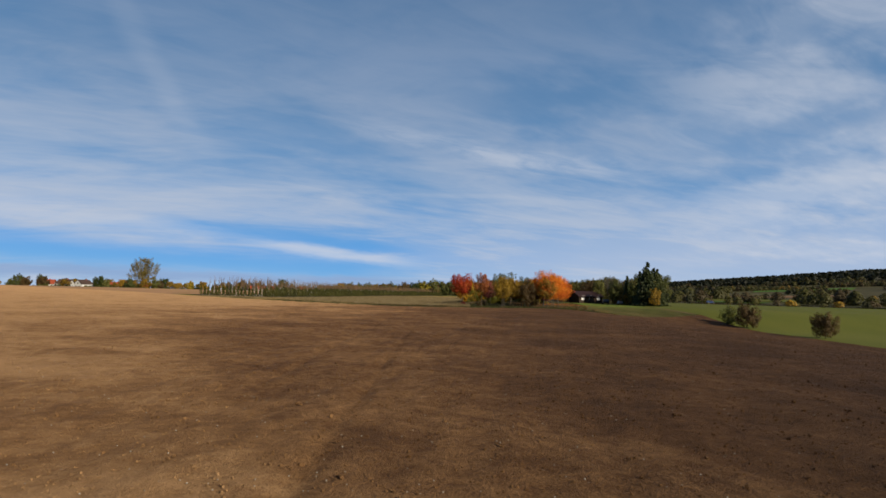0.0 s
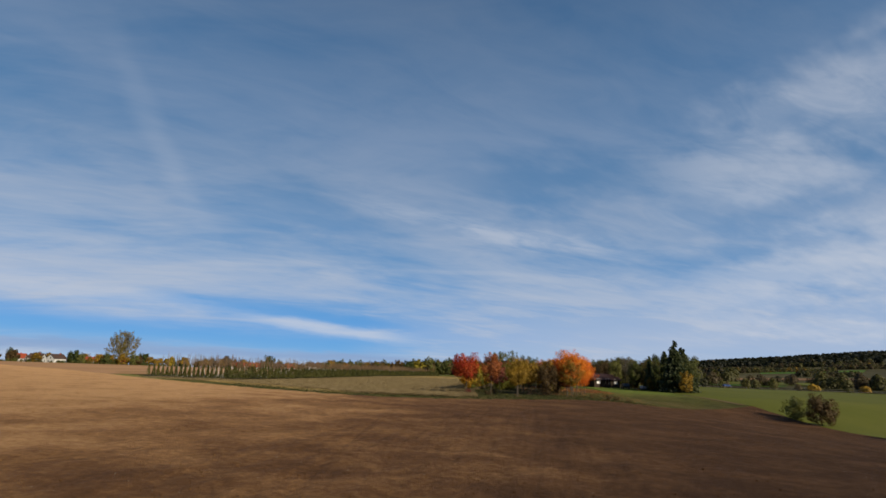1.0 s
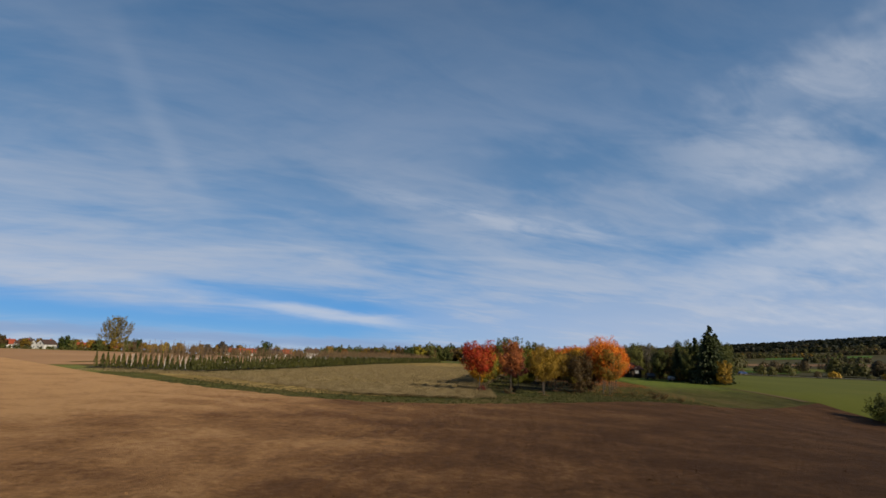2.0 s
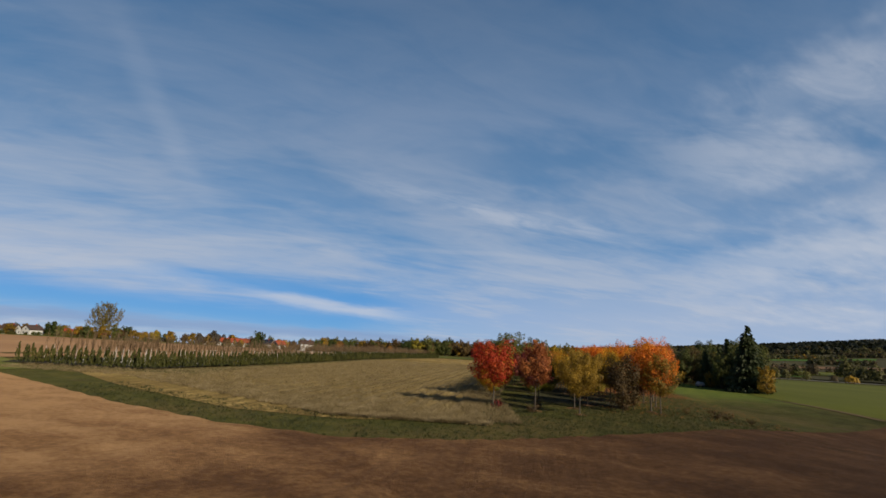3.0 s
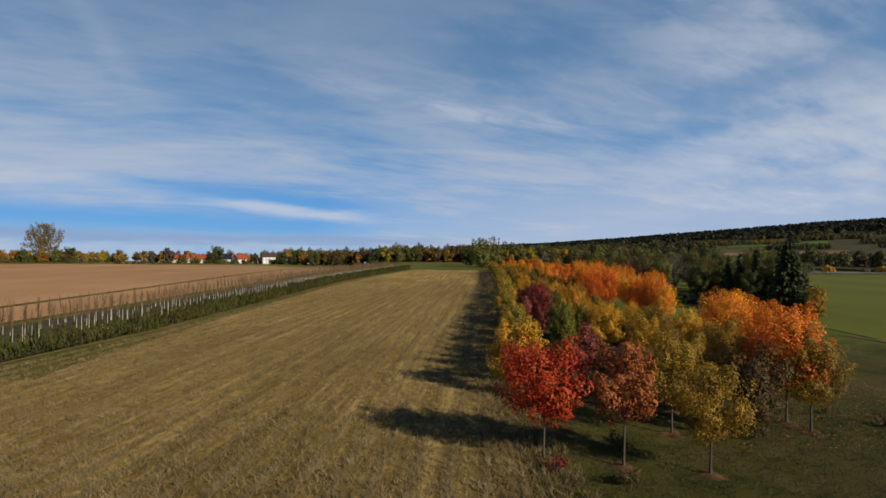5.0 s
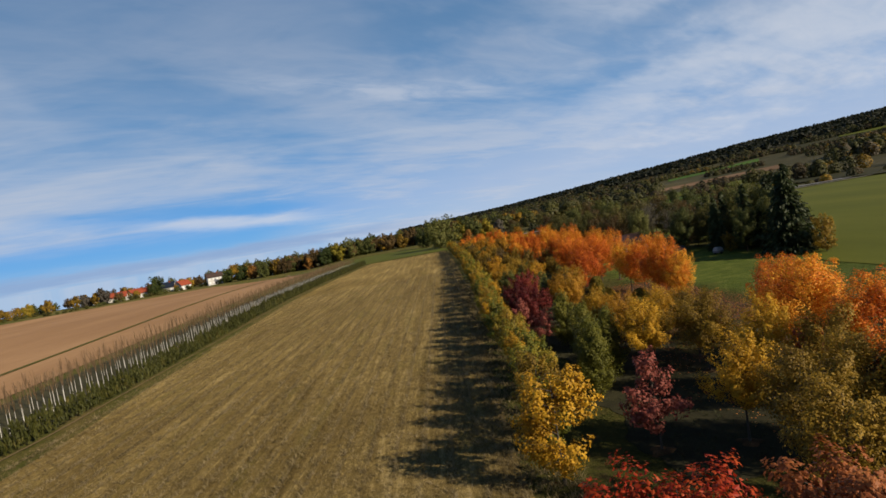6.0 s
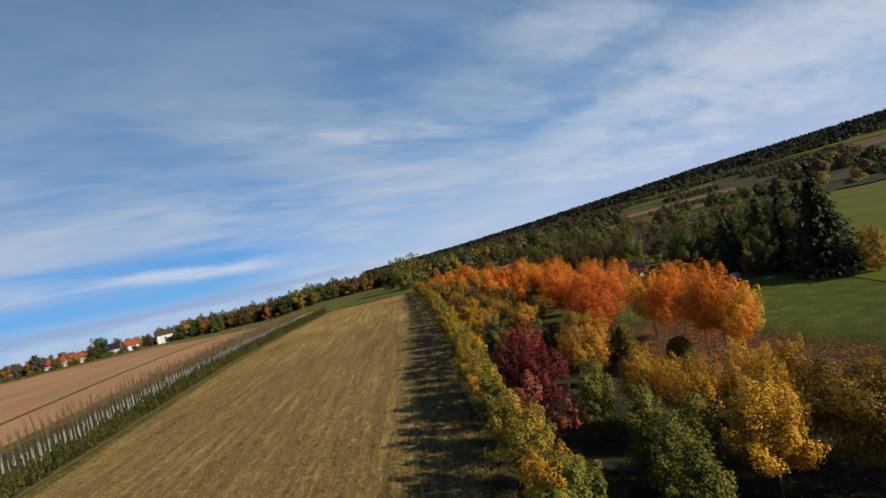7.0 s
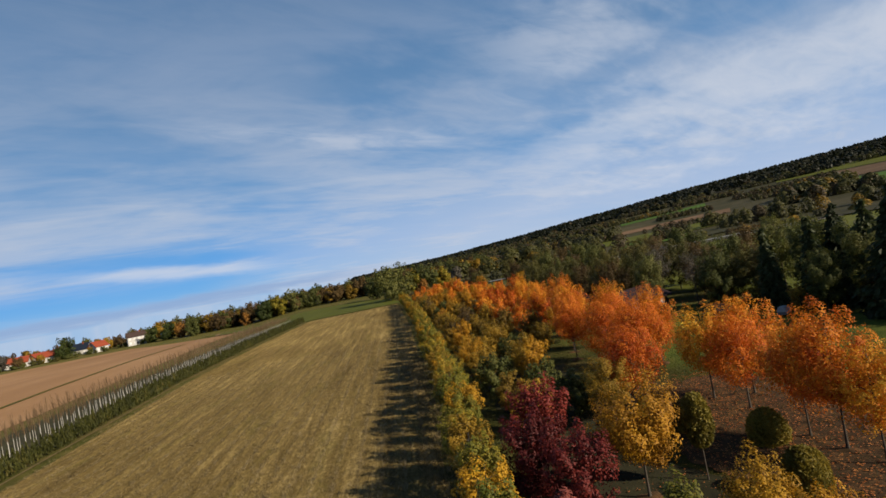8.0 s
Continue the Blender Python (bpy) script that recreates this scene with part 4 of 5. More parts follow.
stand(broadleaf("weeds", "tangle of dry brown weeds in the grass", "weeds", "dry weeds", "brown", "dark bark", 0.75, 1.1, 0.03, 300, 0.09, "vase", 16, 39, None, 5, 8), [(5.0, 80.6, 1.0), (5.9, 84.0, 1.2), (22.5, 88.5, 1.2), (24.0, 89.5, 1.0), (20.8, 90.6, 0.8), (25.5, 88.0, 0.8)], rng)
# bushes on the field boundary
stand(broadleaf("boundary_bush", "dark round bush on the edge of the tilled field", "bush", "field boundary bushes", "brown", "dark bark", 4.6, 4.2, 0.1, 9000, 0.15, "round", 65, 41, 0.48, 5), [(52.0, 88.0, 0.92), (54.5, 71.5, 0.82)], rng)
stand(broadleaf("boundary_bush", "small grey-green bush beside the larger one", "bush", "field boundary bushes", "dark green", "dark bark", 3.4, 2.8, 0.1, 5000, 0.14, "round", 45, 42, 0.4, 5), [(51.2, 92.6, 1.0)], rng)


# ---------------------------------------------------------------- hedge and rows of young trees
def hedge_line(step, off, s0=0.0):
    seg = np.r_[0, np.cumsum(np.hypot(*np.diff(HEDGE, axis=0).T))]
    s = np.arange(s0, seg[-1], step)
    x_, y2 = np.interp(s, seg, HEDGE[:, 0]), np.interp(s, seg, HEDGE[:, 1])
    d = unit(np.stack([np.gradient(x_), np.gradient(y2)], 1))
    return np.stack([x_ - d[:, 1] * off, y2 + d[:, 0] * off], 1)


hr = np.random.default_rng(51)
pile = Pile()
for off in (0.0, 1.1):
    for x_, y2 in hedge_line(0.74, off, 0.3 * off):
        hh, n = hr.uniform(1.35, 2.05), 80
        x_, y2 = x_ + hr.normal() * 0.05, y2 + hr.normal() * 0.05
        u = hr.uniform(0, 1, n)
        a_ = hr.uniform(0, 2 * np.pi, n)
        r = 0.34 * (1 - u) ** 0.8 * hr.uniform(0.5, 1.05, n) + 0.01
        p = np.stack([x_ + r * np.cos(a_), y2 + r * np.sin(a_), H(x_, y2) + 0.2 + 0.1 + hh * u], 1)
        pile.put(*leaf_quads(p, 0.15 * hr.uniform(0.7, 1.2, n), hr, 3.0, 0.0, np.repeat([[0, 0, 1.0]], n, 0)))
tagged(mesh_object("thuja_hedge", pile.mesh("thuja_hedge"), M["leaf thuja"]), "long double row of small green thuja columns", "hedge", kind="stuff")


def sapling(seed):
    r = np.random.default_rng(seed)
    root = thing("sapling", "thin young nursery tree with a whitened stem and bare brown twigs", "sapling", "sapling row")
    t = Pile()
    t.put(*tube([(0, 0, -0.1), (0.02, 0, 1.2), (0.0, 0.02, 2.6)], [0.032, 0.028, 0.022], 6))
    mesh_object("trunk", t.mesh("trunk", True), M["white bark"], root, "white painted stem")
    t = Pile()
    t.put(*tube([(0, 0.02, 2.5), (0.02, 0, 3.6), (0, 0, 4.9)], [0.026, 0.018, 0.006], 5))
    for k in range(14):
        z, a_ = r.uniform(2.4, 4.2), r.uniform(0, 6.28)
        d = np.array([np.cos(a_), np.sin(a_), 0]) * r.uniform(0.1, 0.34)
        t.put(*tube([(0, 0, z), tuple(d * 0.6 + (0, 0, z + 0.35)), tuple(d + (0, 0, z + 0.9))], [0.013, 0.01, 0.005], 3))
    mesh_object("crown", t.mesh("crown"), M["leaf twig"], root, "bare upright brown twigs")
    n = 16
    v, q = leaf_quads(r.normal(size=(n, 3)) * (0.12, 0.12, 0.35) + (0, 0, 3.3), 0.11 * r.uniform(0.7, 1.3, n), r)
    mesh_object("foliage", quick_mesh("foliage", v, q), M["leaf brown"], root, "few dry dark leaves")
    return root


stand(sapling(61), [(float(x_), float(y2), hr.uniform(0.70, 0.9)) for x_, y2 in hedge_line(0.92, 4.6)], hr)
pile = Pile()
for off in (6.4, 8.8, 11.2):
    for x_, y2 in hedge_line(1.45, off, off * 0.3 % 1.7):
        z = float(H(x_, y2)) + 0.2
        hh = hr.uniform(2.9, 4.2)
        if off < 7:
            pile.put(*tube([(x_, y2, z - 0.1), (x_, y2, z + hh * 0.45)], [0.032, 0.022], 4), 1)
        for k in range(9):
            d = hr.normal(size=2) * 0.2
            z0 = z + hh * hr.uniform(0.3, 0.55)
            z1 = z + hh * hr.uniform(0.7, 1.0)
            pile.put([(x_ - 0.018, y2, z0), (x_ + 0.018, y2, z0), (x_ + d[0] + 0.012, y2 + d[1], z1), (x_ + d[0] - 0.012, y2 + d[1], z1)], [(0, 1, 2, 3)], 0)
        if hr.uniform() < 0.5:
            n = 9
            p = np.stack([x_ + hr.normal(size=n) * 0.12, y2 + hr.normal(size=n) * 0.12, z + hh * (0.62 + 0.1 * hr.normal(size=n))], 1)
            pile.put(*leaf_quads(p, 0.12 * hr.uniform(0.6, 1.3, n), hr), 2)
tagged(mesh_object("sapling_rows", pile.mesh("sapling_rows"), [M["leaf twig"], M["white bark"], M["leaf brown"]]), "dense rows of thin brown young trees behind the hedge", "saplings", kind="stuff")


# ---------------------------------------------------------------- far trees
def far_tree(leaf, label, h, wd, seed, shape="round", n=3600, stem=0.2):
    return broadleaf("tree", label, "tree", "far tree line", leaf, "dark bark", h, wd, stem, n, 0.62, shape, 46, seed, 0.12 * wd, 1, 10, 0.6)


def polar(az, d, eye=(-2.6, 54.3)):
    return (eye[0] + d * math.sin(radians(az)), eye[1] + d * math.cos(radians(az)))


fr = np.random.default_rng(71)
stand(far_tree("dark green", "broad dark oak at the end of the stubble field", 15.5, 13.0, 72, n=4500), [(*polar(6.0, 285), 1.15), (*polar(8.8, 296), 1.0), (*polar(4.2, 330), 0.9)], fr)
stand(far_tree("green", "rounded green tree in the far tree line", 12.4, 9.5, 73), [(*polar(-5.9, 400), 1.1), (*polar(-21.5, 465), 1.2), (*polar(-33.4, 520), 1.0), (*polar(-14.0, 430), 1.0), (*polar(-15.3, 440), 0.9), (*polar(-39.0, 520), 1.0)], fr)
stand(far_tree("lime", "yellow-green tree in the far tree line", 12.0, 9.0, 74), [(*polar(-4.6, 400), 1.1), (*polar(-31, 500), 0.8), (*polar(10.5, 300), 0.9), (*polar(7.8, 295), 0.95)], fr)
stand(far_tree("rust", "rust-brown autumn tree in the far tree line", 9.5, 6.5, 75), [(*polar(-13.0, 425), 1.05), (*polar(-7.6, 405), 0.9), (*polar(-36.8, 510), 0.9), (*polar(-33.9, 512), 0.9), (*polar(8.6, 262), 0.8)], fr)
stand(far_tree("grey", "pale half-bare tree by the village", 11, 7.0, 76, "oval"), [(*polar(-25.6, 470), 1.15), (*polar(-24.0, 490), 0.9), (*polar(-27.0, 480), 0.9), (*polar(12, 330), 0.9)], fr)
line = [[], [], []]
for az in np.arange(-47, 16, 0.42):
    d = 505 + fr.uniform(-10, 45) if az < -27 else (470 + fr.uniform(-10, 40) if az < -12 else 405 + fr.uniform(-8, 30))
    k = fr.uniform(0.55, 1.0) if az < -15 else fr.uniform(0.95, 1.3)
    line[fr.integers(0, 3)].append((*polar(az + fr.uniform(-0.3, 0.3), d), k))
stand(far_tree("dark green", "dark hedgerow tree on the horizon", 11.5, 9.0, 77), line[0], fr)
stand(far_tree("brown", "brown autumn tree on the horizon", 11.0, 9.0, 78), line[1], fr)
stand(far_tree("olive", "olive-brown tree on the horizon", 10.5, 9.0, 79), line[2], fr)
gard = [[], []]
for az in np.arange(-44.5, -15.5, 0.5):
    gard[fr.integers(0, 2)].append((*polar(az + fr.uniform(-0.2, 0.2), (492 if az < -30 else 455) + fr.uniform(-6, 8)), fr.uniform(0.5, 1.1)))
stand(broadleaf("garden_bush", "dark garden bush before the village houses", "bush", "garden bushes", "dark green", "dark bark", 3.6, 4.2, 0.1, 700, 0.45, "round", 40, 82, None, 3, 6), gard[0], fr)
stand(broadleaf("garden_bush", "brownish garden bush before the village houses", "bush", "garden bushes", "copse", "dark bark", 3.2, 3.8, 0.1, 700, 0.42, "round", 40, 83, None, 3, 6), gard[1], fr)
stand(broadleaf("poplar_tree", "huge sparse poplar with thin yellowing foliage", "tree", "", "poplar", "bark", 33, 25, 2.5, 11000, 0.60, "oval", 210, 80, 1.15, 3, 120, 1.5), [(*polar(-35.2, 530), 1.0)], fr)

# woods and hedges on the far slope
wood_mats = ["leaf wood dark", "leaf wood brown", "leaf wood olive", "leaf ridge", "leaf copse", "leaf olive"]
pile = Pile()
wr = np.random.default_rng(81)


def clump_tree(x_, y2, h, wd, slot, n, fine_=0.24):
    """A far tree of small leafy quads that face outward and up."""
    z = float(H(x_, y2))
    u = wr.uniform(0.0, 1, n)
    a_ = wr.uniform(0, 2 * np.pi, n)
    prof = profile("cone" if slot == 3 else "round", u)
    out = np.stack([np.cos(a_), np.sin(a_), 1.6 * u - 0.3], 1)
    r = wd / 2 * prof * wr.uniform(0.65, 1.0, n) * (1 + 0.15 * np.sin(3 * a_ + x_))
    p = np.stack([x_ + r * np.cos(a_), y2 + r * np.sin(a_), z + h * u], 1)
    pile.put(*leaf_quads(p, wd * fine_ * wr.uniform(0.6, 1.3, n), wr, face=out, loose=0.2), slot)


def hedge_patch(az, r, long_, deep, h, mix, n=46, fine_=0.24):
    """A hedge or copse along the slope."""
    count = int(long_ * deep / (45 if r > 600 else 80)) + 3
    for _ in range(count):
        a_ = radians(az) + wr.uniform(-0.5, 0.5) * long_ / r
        q_ = r + wr.uniform(-0.5, 0.5) * deep + 0.25 * long_ * (a_ - radians(az))
        k = wr.uniform(0.55, 1.25)
        clump_tree(q_ * math.sin(a_), 60 + q_ * math.cos(a_), h * k, h * k * wr.uniform(0.8, 1.25), int(wr.choice(6, p=mix)), n, fine_)


DARK, BROWN, OLIVE = [0.35, 0.20, 0.28, 0.05, 0.12, 0.0], [0.12, 0.46, 0.22, 0.0, 0.16, 0.04], [0.12, 0.14, 0.38, 0.0, 0.31, 0.05]
for az0, az1, r, deep, tall_, mix in (
        (6, 95, 1215, 70, 9, DARK), (8, 45, 1110, 90, 7, BROWN), (8, 33, 1020, 60, 7, OLIVE), (40, 46, 960, 80, 8, BROWN),
        (8, 27, 900, 110, 9, OLIVE), (33, 46, 820, 70, 8, BROWN), (9, 25, 760, 90, 10, DARK), (39, 47, 700, 60, 11, OLIVE), (60, 90, 760, 120, 10, BROWN),
        (10, 24, 640, 80, 10, BROWN), (42, 60, 600, 24, 10, OLIVE), (10, 19, 540, 60, 11, OLIVE), (23, 28, 560, 30, 10, DARK), (31, 42, 570, 14, 7, BROWN),
        (8, 18, 450, 50, 11, BROWN), (23, 27.5, 470, 24, 10, OLIVE), (33, 45, 480, 12, 9, BROWN), (36, 50, 420, 16, 9, OLIVE), (10, 19, 380, 30, 10, OLIVE), (24, 30, 390, 14, 8, BROWN)):
    a_ = az0
    while a_ < az1:
        long_ = wr.uniform(0.04, 0.10) * r
        if wr.uniform() < 0.86:
            close = r < 620
            hedge_patch(a_ + math.degrees(long_ / r) / 2, r + wr.uniform(-0.15, 0.15) * deep, long_, deep, tall_ * wr.uniform(0.75, 1.15), mix, 200 if close else 60, 0.14 if close else 0.23)
        a_ += math.degrees(long_ / r)
tagged(mesh_object("hedgerow_trees", pile.mesh("hedgerow_trees"), [M[k] for k in wood_mats]), "long hedges and copses in autumn browns on the slope", "trees", kind="stuff")
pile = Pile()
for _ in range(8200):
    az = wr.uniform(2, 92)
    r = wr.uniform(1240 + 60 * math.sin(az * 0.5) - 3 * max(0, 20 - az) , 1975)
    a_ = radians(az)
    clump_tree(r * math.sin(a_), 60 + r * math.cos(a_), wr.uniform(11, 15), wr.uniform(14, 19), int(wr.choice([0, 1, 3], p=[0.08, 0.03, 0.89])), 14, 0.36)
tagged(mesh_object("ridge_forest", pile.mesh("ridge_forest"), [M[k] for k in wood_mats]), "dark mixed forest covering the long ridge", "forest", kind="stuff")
pile = Pile()
for x_ in np.arange(75, 430, 8.0):
    y2 = 335 - 0.09 * x_ + wr.uniform(-4, 12)
    clump_tree(x_ + wr.uniform(-2, 2), y2, wr.uniform(2.5, 6.5) * (1.0 if x_ < 200 else 0.7), wr.uniform(4, 7), int(wr.choice(6, p=[0.22, 0.22, 0.24, 0.04, 0.22, 0.06])), 170, 0.16)
tagged(mesh_object("roadside_trees", pile.mesh("roadside_trees"), [M[k] for k in wood_mats]), "belt of dark bushes and trees behind the road", "trees", kind="stuff")


# ---------------------------------------------------------------- village
M["plaster"] = mottled("white plaster", [(0.3, (0.3628, 0.3575, 0.3414)), (0.7, (0.4268, 0.4215, 0.4055))], 0.3, 3.0, 0.85, 0.1, 0.01)
M["red tiles"] = mottled("red roof tiles", [(0.3, (0.1601, 0.032, 0.016)), (0.7, (0.2454, 0.0587, 0.0294))], 0.4, 5.0, 0.8, 0.5, 0.03, stretch=(1, 1, 4))
M["dark tiles"] = mottled("dark brown roof tiles", [(0.3, (0.0328, 0.0218, 0.0185)), (0.7, (0.071, 0.0464, 0.0382))], 0.4, 5.0, 0.8, 0.5, 0.03, stretch=(1, 1, 4))
M["solar"] = mottled("blue-black solar panels", [(0.3, (0.0082, 0.0109, 0.0191)), (0.7, (0.0191, 0.0246, 0.0382))], 0.5, 3.0, 0.25, 0.05, 0.01)
M["glass"] = mottled("dark window glass", [(0.3, (0.0109, 0.0131, 0.0164)), (0.7, (0.0273, 0.0328, 0.0382))], 0.5, 2.0, 0.15, 0.0, 0.01)
M["boards"] = mottled("dark weathered boards", [(0.3, (0.0191, 0.0142, 0.0109)), (0.7, (0.0464, 0.0339, 0.0246))], 1.0, 9.0, 0.9, 0.5, 0.02, stretch=(6, 6, 0.5))
M["maroon sheet"] = mottled("maroon roofing sheet", [(0.3, (0.012, 0.0049, 0.0049)), (0.7, (0.023, 0.0087, 0.0087))], 0.8, 6.0, 0.7, 0.4, 0.02, stretch=(5, 1, 1))
M["white paint"] = mottled("white painted metal", [(0.3, (0.5187, 0.5187, 0.5187)), (0.7, (0.6076, 0.6076, 0.6076))], 1.0, 6.0, 0.4, 0.05, 0.005)
M["blue paint"] = mottled("blue car paint", [(0.3, (0.0164, 0.0382, 0.1092)), (0.7, (0.0273, 0.0546, 0.142))], 1.0, 6.0, 0.3, 0.0, 0.005)
M["grey sheet"] = mottled("grey tarpaulin", [(0.3, (0.0874, 0.0928, 0.0983)), (0.7, (0.1529, 0.1583, 0.1638))], 2.0, 9.0, 0.7, 0.4, 0.02)
M["rubber"] = mottled("black rubber", [(0.3, (0.0082, 0.0082, 0.0082)), (0.7, (0.0164, 0.0164, 0.0164))], 3.0, 20.0, 0.8, 0.2, 0.005)


def house(label, x, y, w_, l_, eave, ridge, turn, wall, roof, cols=3, rows=2, chimney=True, balcony=False, name="house", group="village houses"):
    """A gabled house: walls, roof, chimney, windows and a door. Its ridge runs along its own x."""
    root = thing(name, label, "house", group, at=(x, y, float(H(x, y)) + 0.1), turn=turn)
    bm = bmesh.new()
    a_, b_ = l_ / 2, w_ / 2
    lo = [bm.verts.new(p) for p in ((-a_, -b_, -0.8), (a_, -b_, -0.8), (a_, b_, -0.8), (-a_, b_, -0.8))]
    hi = [bm.verts.new(p) for p in ((-a_, -b_, eave), (a_, -b_, eave), (a_, b_, eave), (-a_, b_, eave))]
    g0, g1 = bm.verts.new((-a_, 0, ridge - 0.12)), bm.verts.new((a_, 0, ridge - 0.12))
    for f in ((lo[3], lo[2], lo[1], lo[0]), (lo[0], lo[1], hi[1], hi[0]), (lo[2], lo[3], hi[3], hi[2]), (lo[1], lo[2], hi[2], g1, hi[1]), (lo[3], lo[0], hi[0], g0, hi[3]), (hi[0], hi[1], g1, g0), (hi[2], hi[3], g0, g1)):
        bm.faces.new(f)
    part("wall", bm, M[wall], root)
    bm = bmesh.new()
    ov, k = 0.55, (ridge - eave) / b_
    for s in (-1, 1):
        pts = [(-a_ - ov, s * (b_ + ov), eave - k * ov), (a_ + ov, s * (b_ + ov), eave - k * ov), (a_ + ov, 0, ridge), (-a_ - ov, 0, ridge)]
        top = [bm.verts.new((px, py, pz + 0.22)) for px, py, pz in pts]
        bot = [bm.verts.new((px, py, pz + 0.02)) for px, py, pz in pts]
        bm.faces.new(top), bm.faces.new(bot[::-1])
        for i in range(4):
            bm.faces.new((top[i], top[(i + 1) % 4], bot[(i + 1) % 4], bot[i]))
    bmesh.ops.recalc_face_normals(bm, faces=bm.faces)
    roof_part = part("roof", bm, M[roof], root)
    if chimney:
        bm = bmesh.new()
        box(bm, a_ * 0.35, a_ * 0.35 + 0.6, -0.9, -0.3, ridge - 0.8, ridge + 0.9)
        part("chimney", bm, M["red tiles"], roof_part)
    for s in (-1, 1):
        for r in range(rows):
            for c in range(cols):
                cx, cz = -a_ + l_ * (c + 0.5) / cols, 1.0 + r * 2.7
                if cz + 1.3 > eave + 0.2:
                    continue
                bm = bmesh.new()
                box(bm, cx - 0.62, cx + 0.62, s * b_ - 0.05, s * b_ + 0.04, cz - 0.07, cz + 1.32)
                frame_part = part("window", bm, M["white paint"], root)
                bm = bmesh.new()
                box(bm, cx - 0.52, cx + 0.52, s * b_ - 0.04, s * b_ + 0.06, cz, cz + 1.25)
                part("pane", bm, M["glass"], frame_part)
    for s in (-1, 1):
        for r in range(rows + 1):
            for cy in ((-w_ * 0.22, w_ * 0.22) if r < rows else (0.0,)):
                cz = 1.0 + r * 2.7
                if cz + 1.2 > ridge - 0.8 - abs(cy) * k:
                    continue
                bm = bmesh.new()
                box(bm, s * a_ - 0.05, s * a_ + 0.05, cy - 0.5, cy + 0.5, cz, cz + 1.2)
                part("window", bm, M["glass"], root)
    bm = bmesh.new()
    box(bm, -0.5, 0.5, -b_ - 0.07, -b_ + 0.05, 0.0, 2.05)
    part("door", bm, M["boards"], root)
    if balcony:
        bm = bmesh.new()
        box(bm, a_ + 0.0, a_ + 1.3, -b_ * 0.8, b_ * 0.8, 2.9, 3.05)
        part("balcony", bm, M["boards"], root)
    return root


VILLAGE = [
    ("large white farmhouse with a dark tiled roof and balcony", -16.5, 455, 7.3, 8.9, 4.8, 7.1, 24, "plaster", "dark tiles", 4, 2, True, True),
    ("white gabled house with a red tiled roof", -19.3, 468, 6.1, 7.4, 3.1, 5.8, 60, "plaster", "red tiles", 3, 1, True, False),
    ("house with dark solar panels over its roof", -20.6, 488, 6.9, 8.9, 2.9, 6.0, 5, "plaster", "solar", 3, 1, True, False),
    ("white village house with a bright red roof", -22.5, 474, 6.9, 8.1, 2.9, 5.6, 20, "plaster", "red tiles", 3, 1, True, False),
    ("white village house with a red gable roof", -23.4, 484, 6.1, 7.4, 2.7, 5.4, 75, "plaster", "red tiles", 3, 1, True, False),
    ("long white house with a weathered red roof", -24.6, 477, 6.1, 10.3, 2.7, 5.4, 15, "plaster", "red tiles", 4, 1, True, False),
    ("small pale cottage with a grey roof", -26.2, 497, 5.4, 5.9, 2.4, 4.2, 40, "plaster", "dark tiles", 2, 1, False, False),
    ("small white house with a red roof beside trees", -34.1, 516, 5.4, 5.9, 2.5, 4.5, 50, "plaster", "red tiles", 2, 1, True, False),
    ("long low barn with a red tiled roof", -36.0, 518, 6.9, 19.2, 2.2, 4.3, 10, "boards", "red tiles", 5, 1, False, False),
    ("white house with a red hipped roof", -38.0, 522, 6.9, 7.4, 2.7, 5.0, 20, "plaster", "red tiles", 3, 1, True, False),
    ("white gabled farmhouse with dark roof", -40.5, 512, 6.9, 8.9, 3.4, 6.1, 80, "plaster", "dark tiles", 3, 1, True, False),
    ("white house at the village edge", -42.0, 504, 6.9, 8.1, 3.4, 6.0, 10, "plaster", "dark tiles", 3, 1, True, False),
    ("white cottage with a red roof at the village edge", -43.4, 510, 6.9, 8.9, 2.9, 5.6, 30, "plaster", "red tiles", 3, 1, True, False),
]
for label, az, d, w_, l_, eave, ridge, turn, wall, roof, cols, rows, chim, balc in VILLAGE:
    house(label, *polar(az, d), 1.2 * w_, 1.2 * l_, 1.2 * eave, 1.2 * ridge, turn, wall, roof, cols, rows, chim, balc)
house("low garden shed with a maroon roof and open gable", 41.5, 167.5, 5.5, 9.0, 2.1, 3.5, 25, "boards", "maroon sheet", 3, 1, False, False, "shed", "")
house("small dark hut behind the orange maples", 37.0, 181.0, 5.0, 7.0, 2.1, 3.3, 10, "boards", "maroon sheet", 2, 1, False, False, "shed", "")


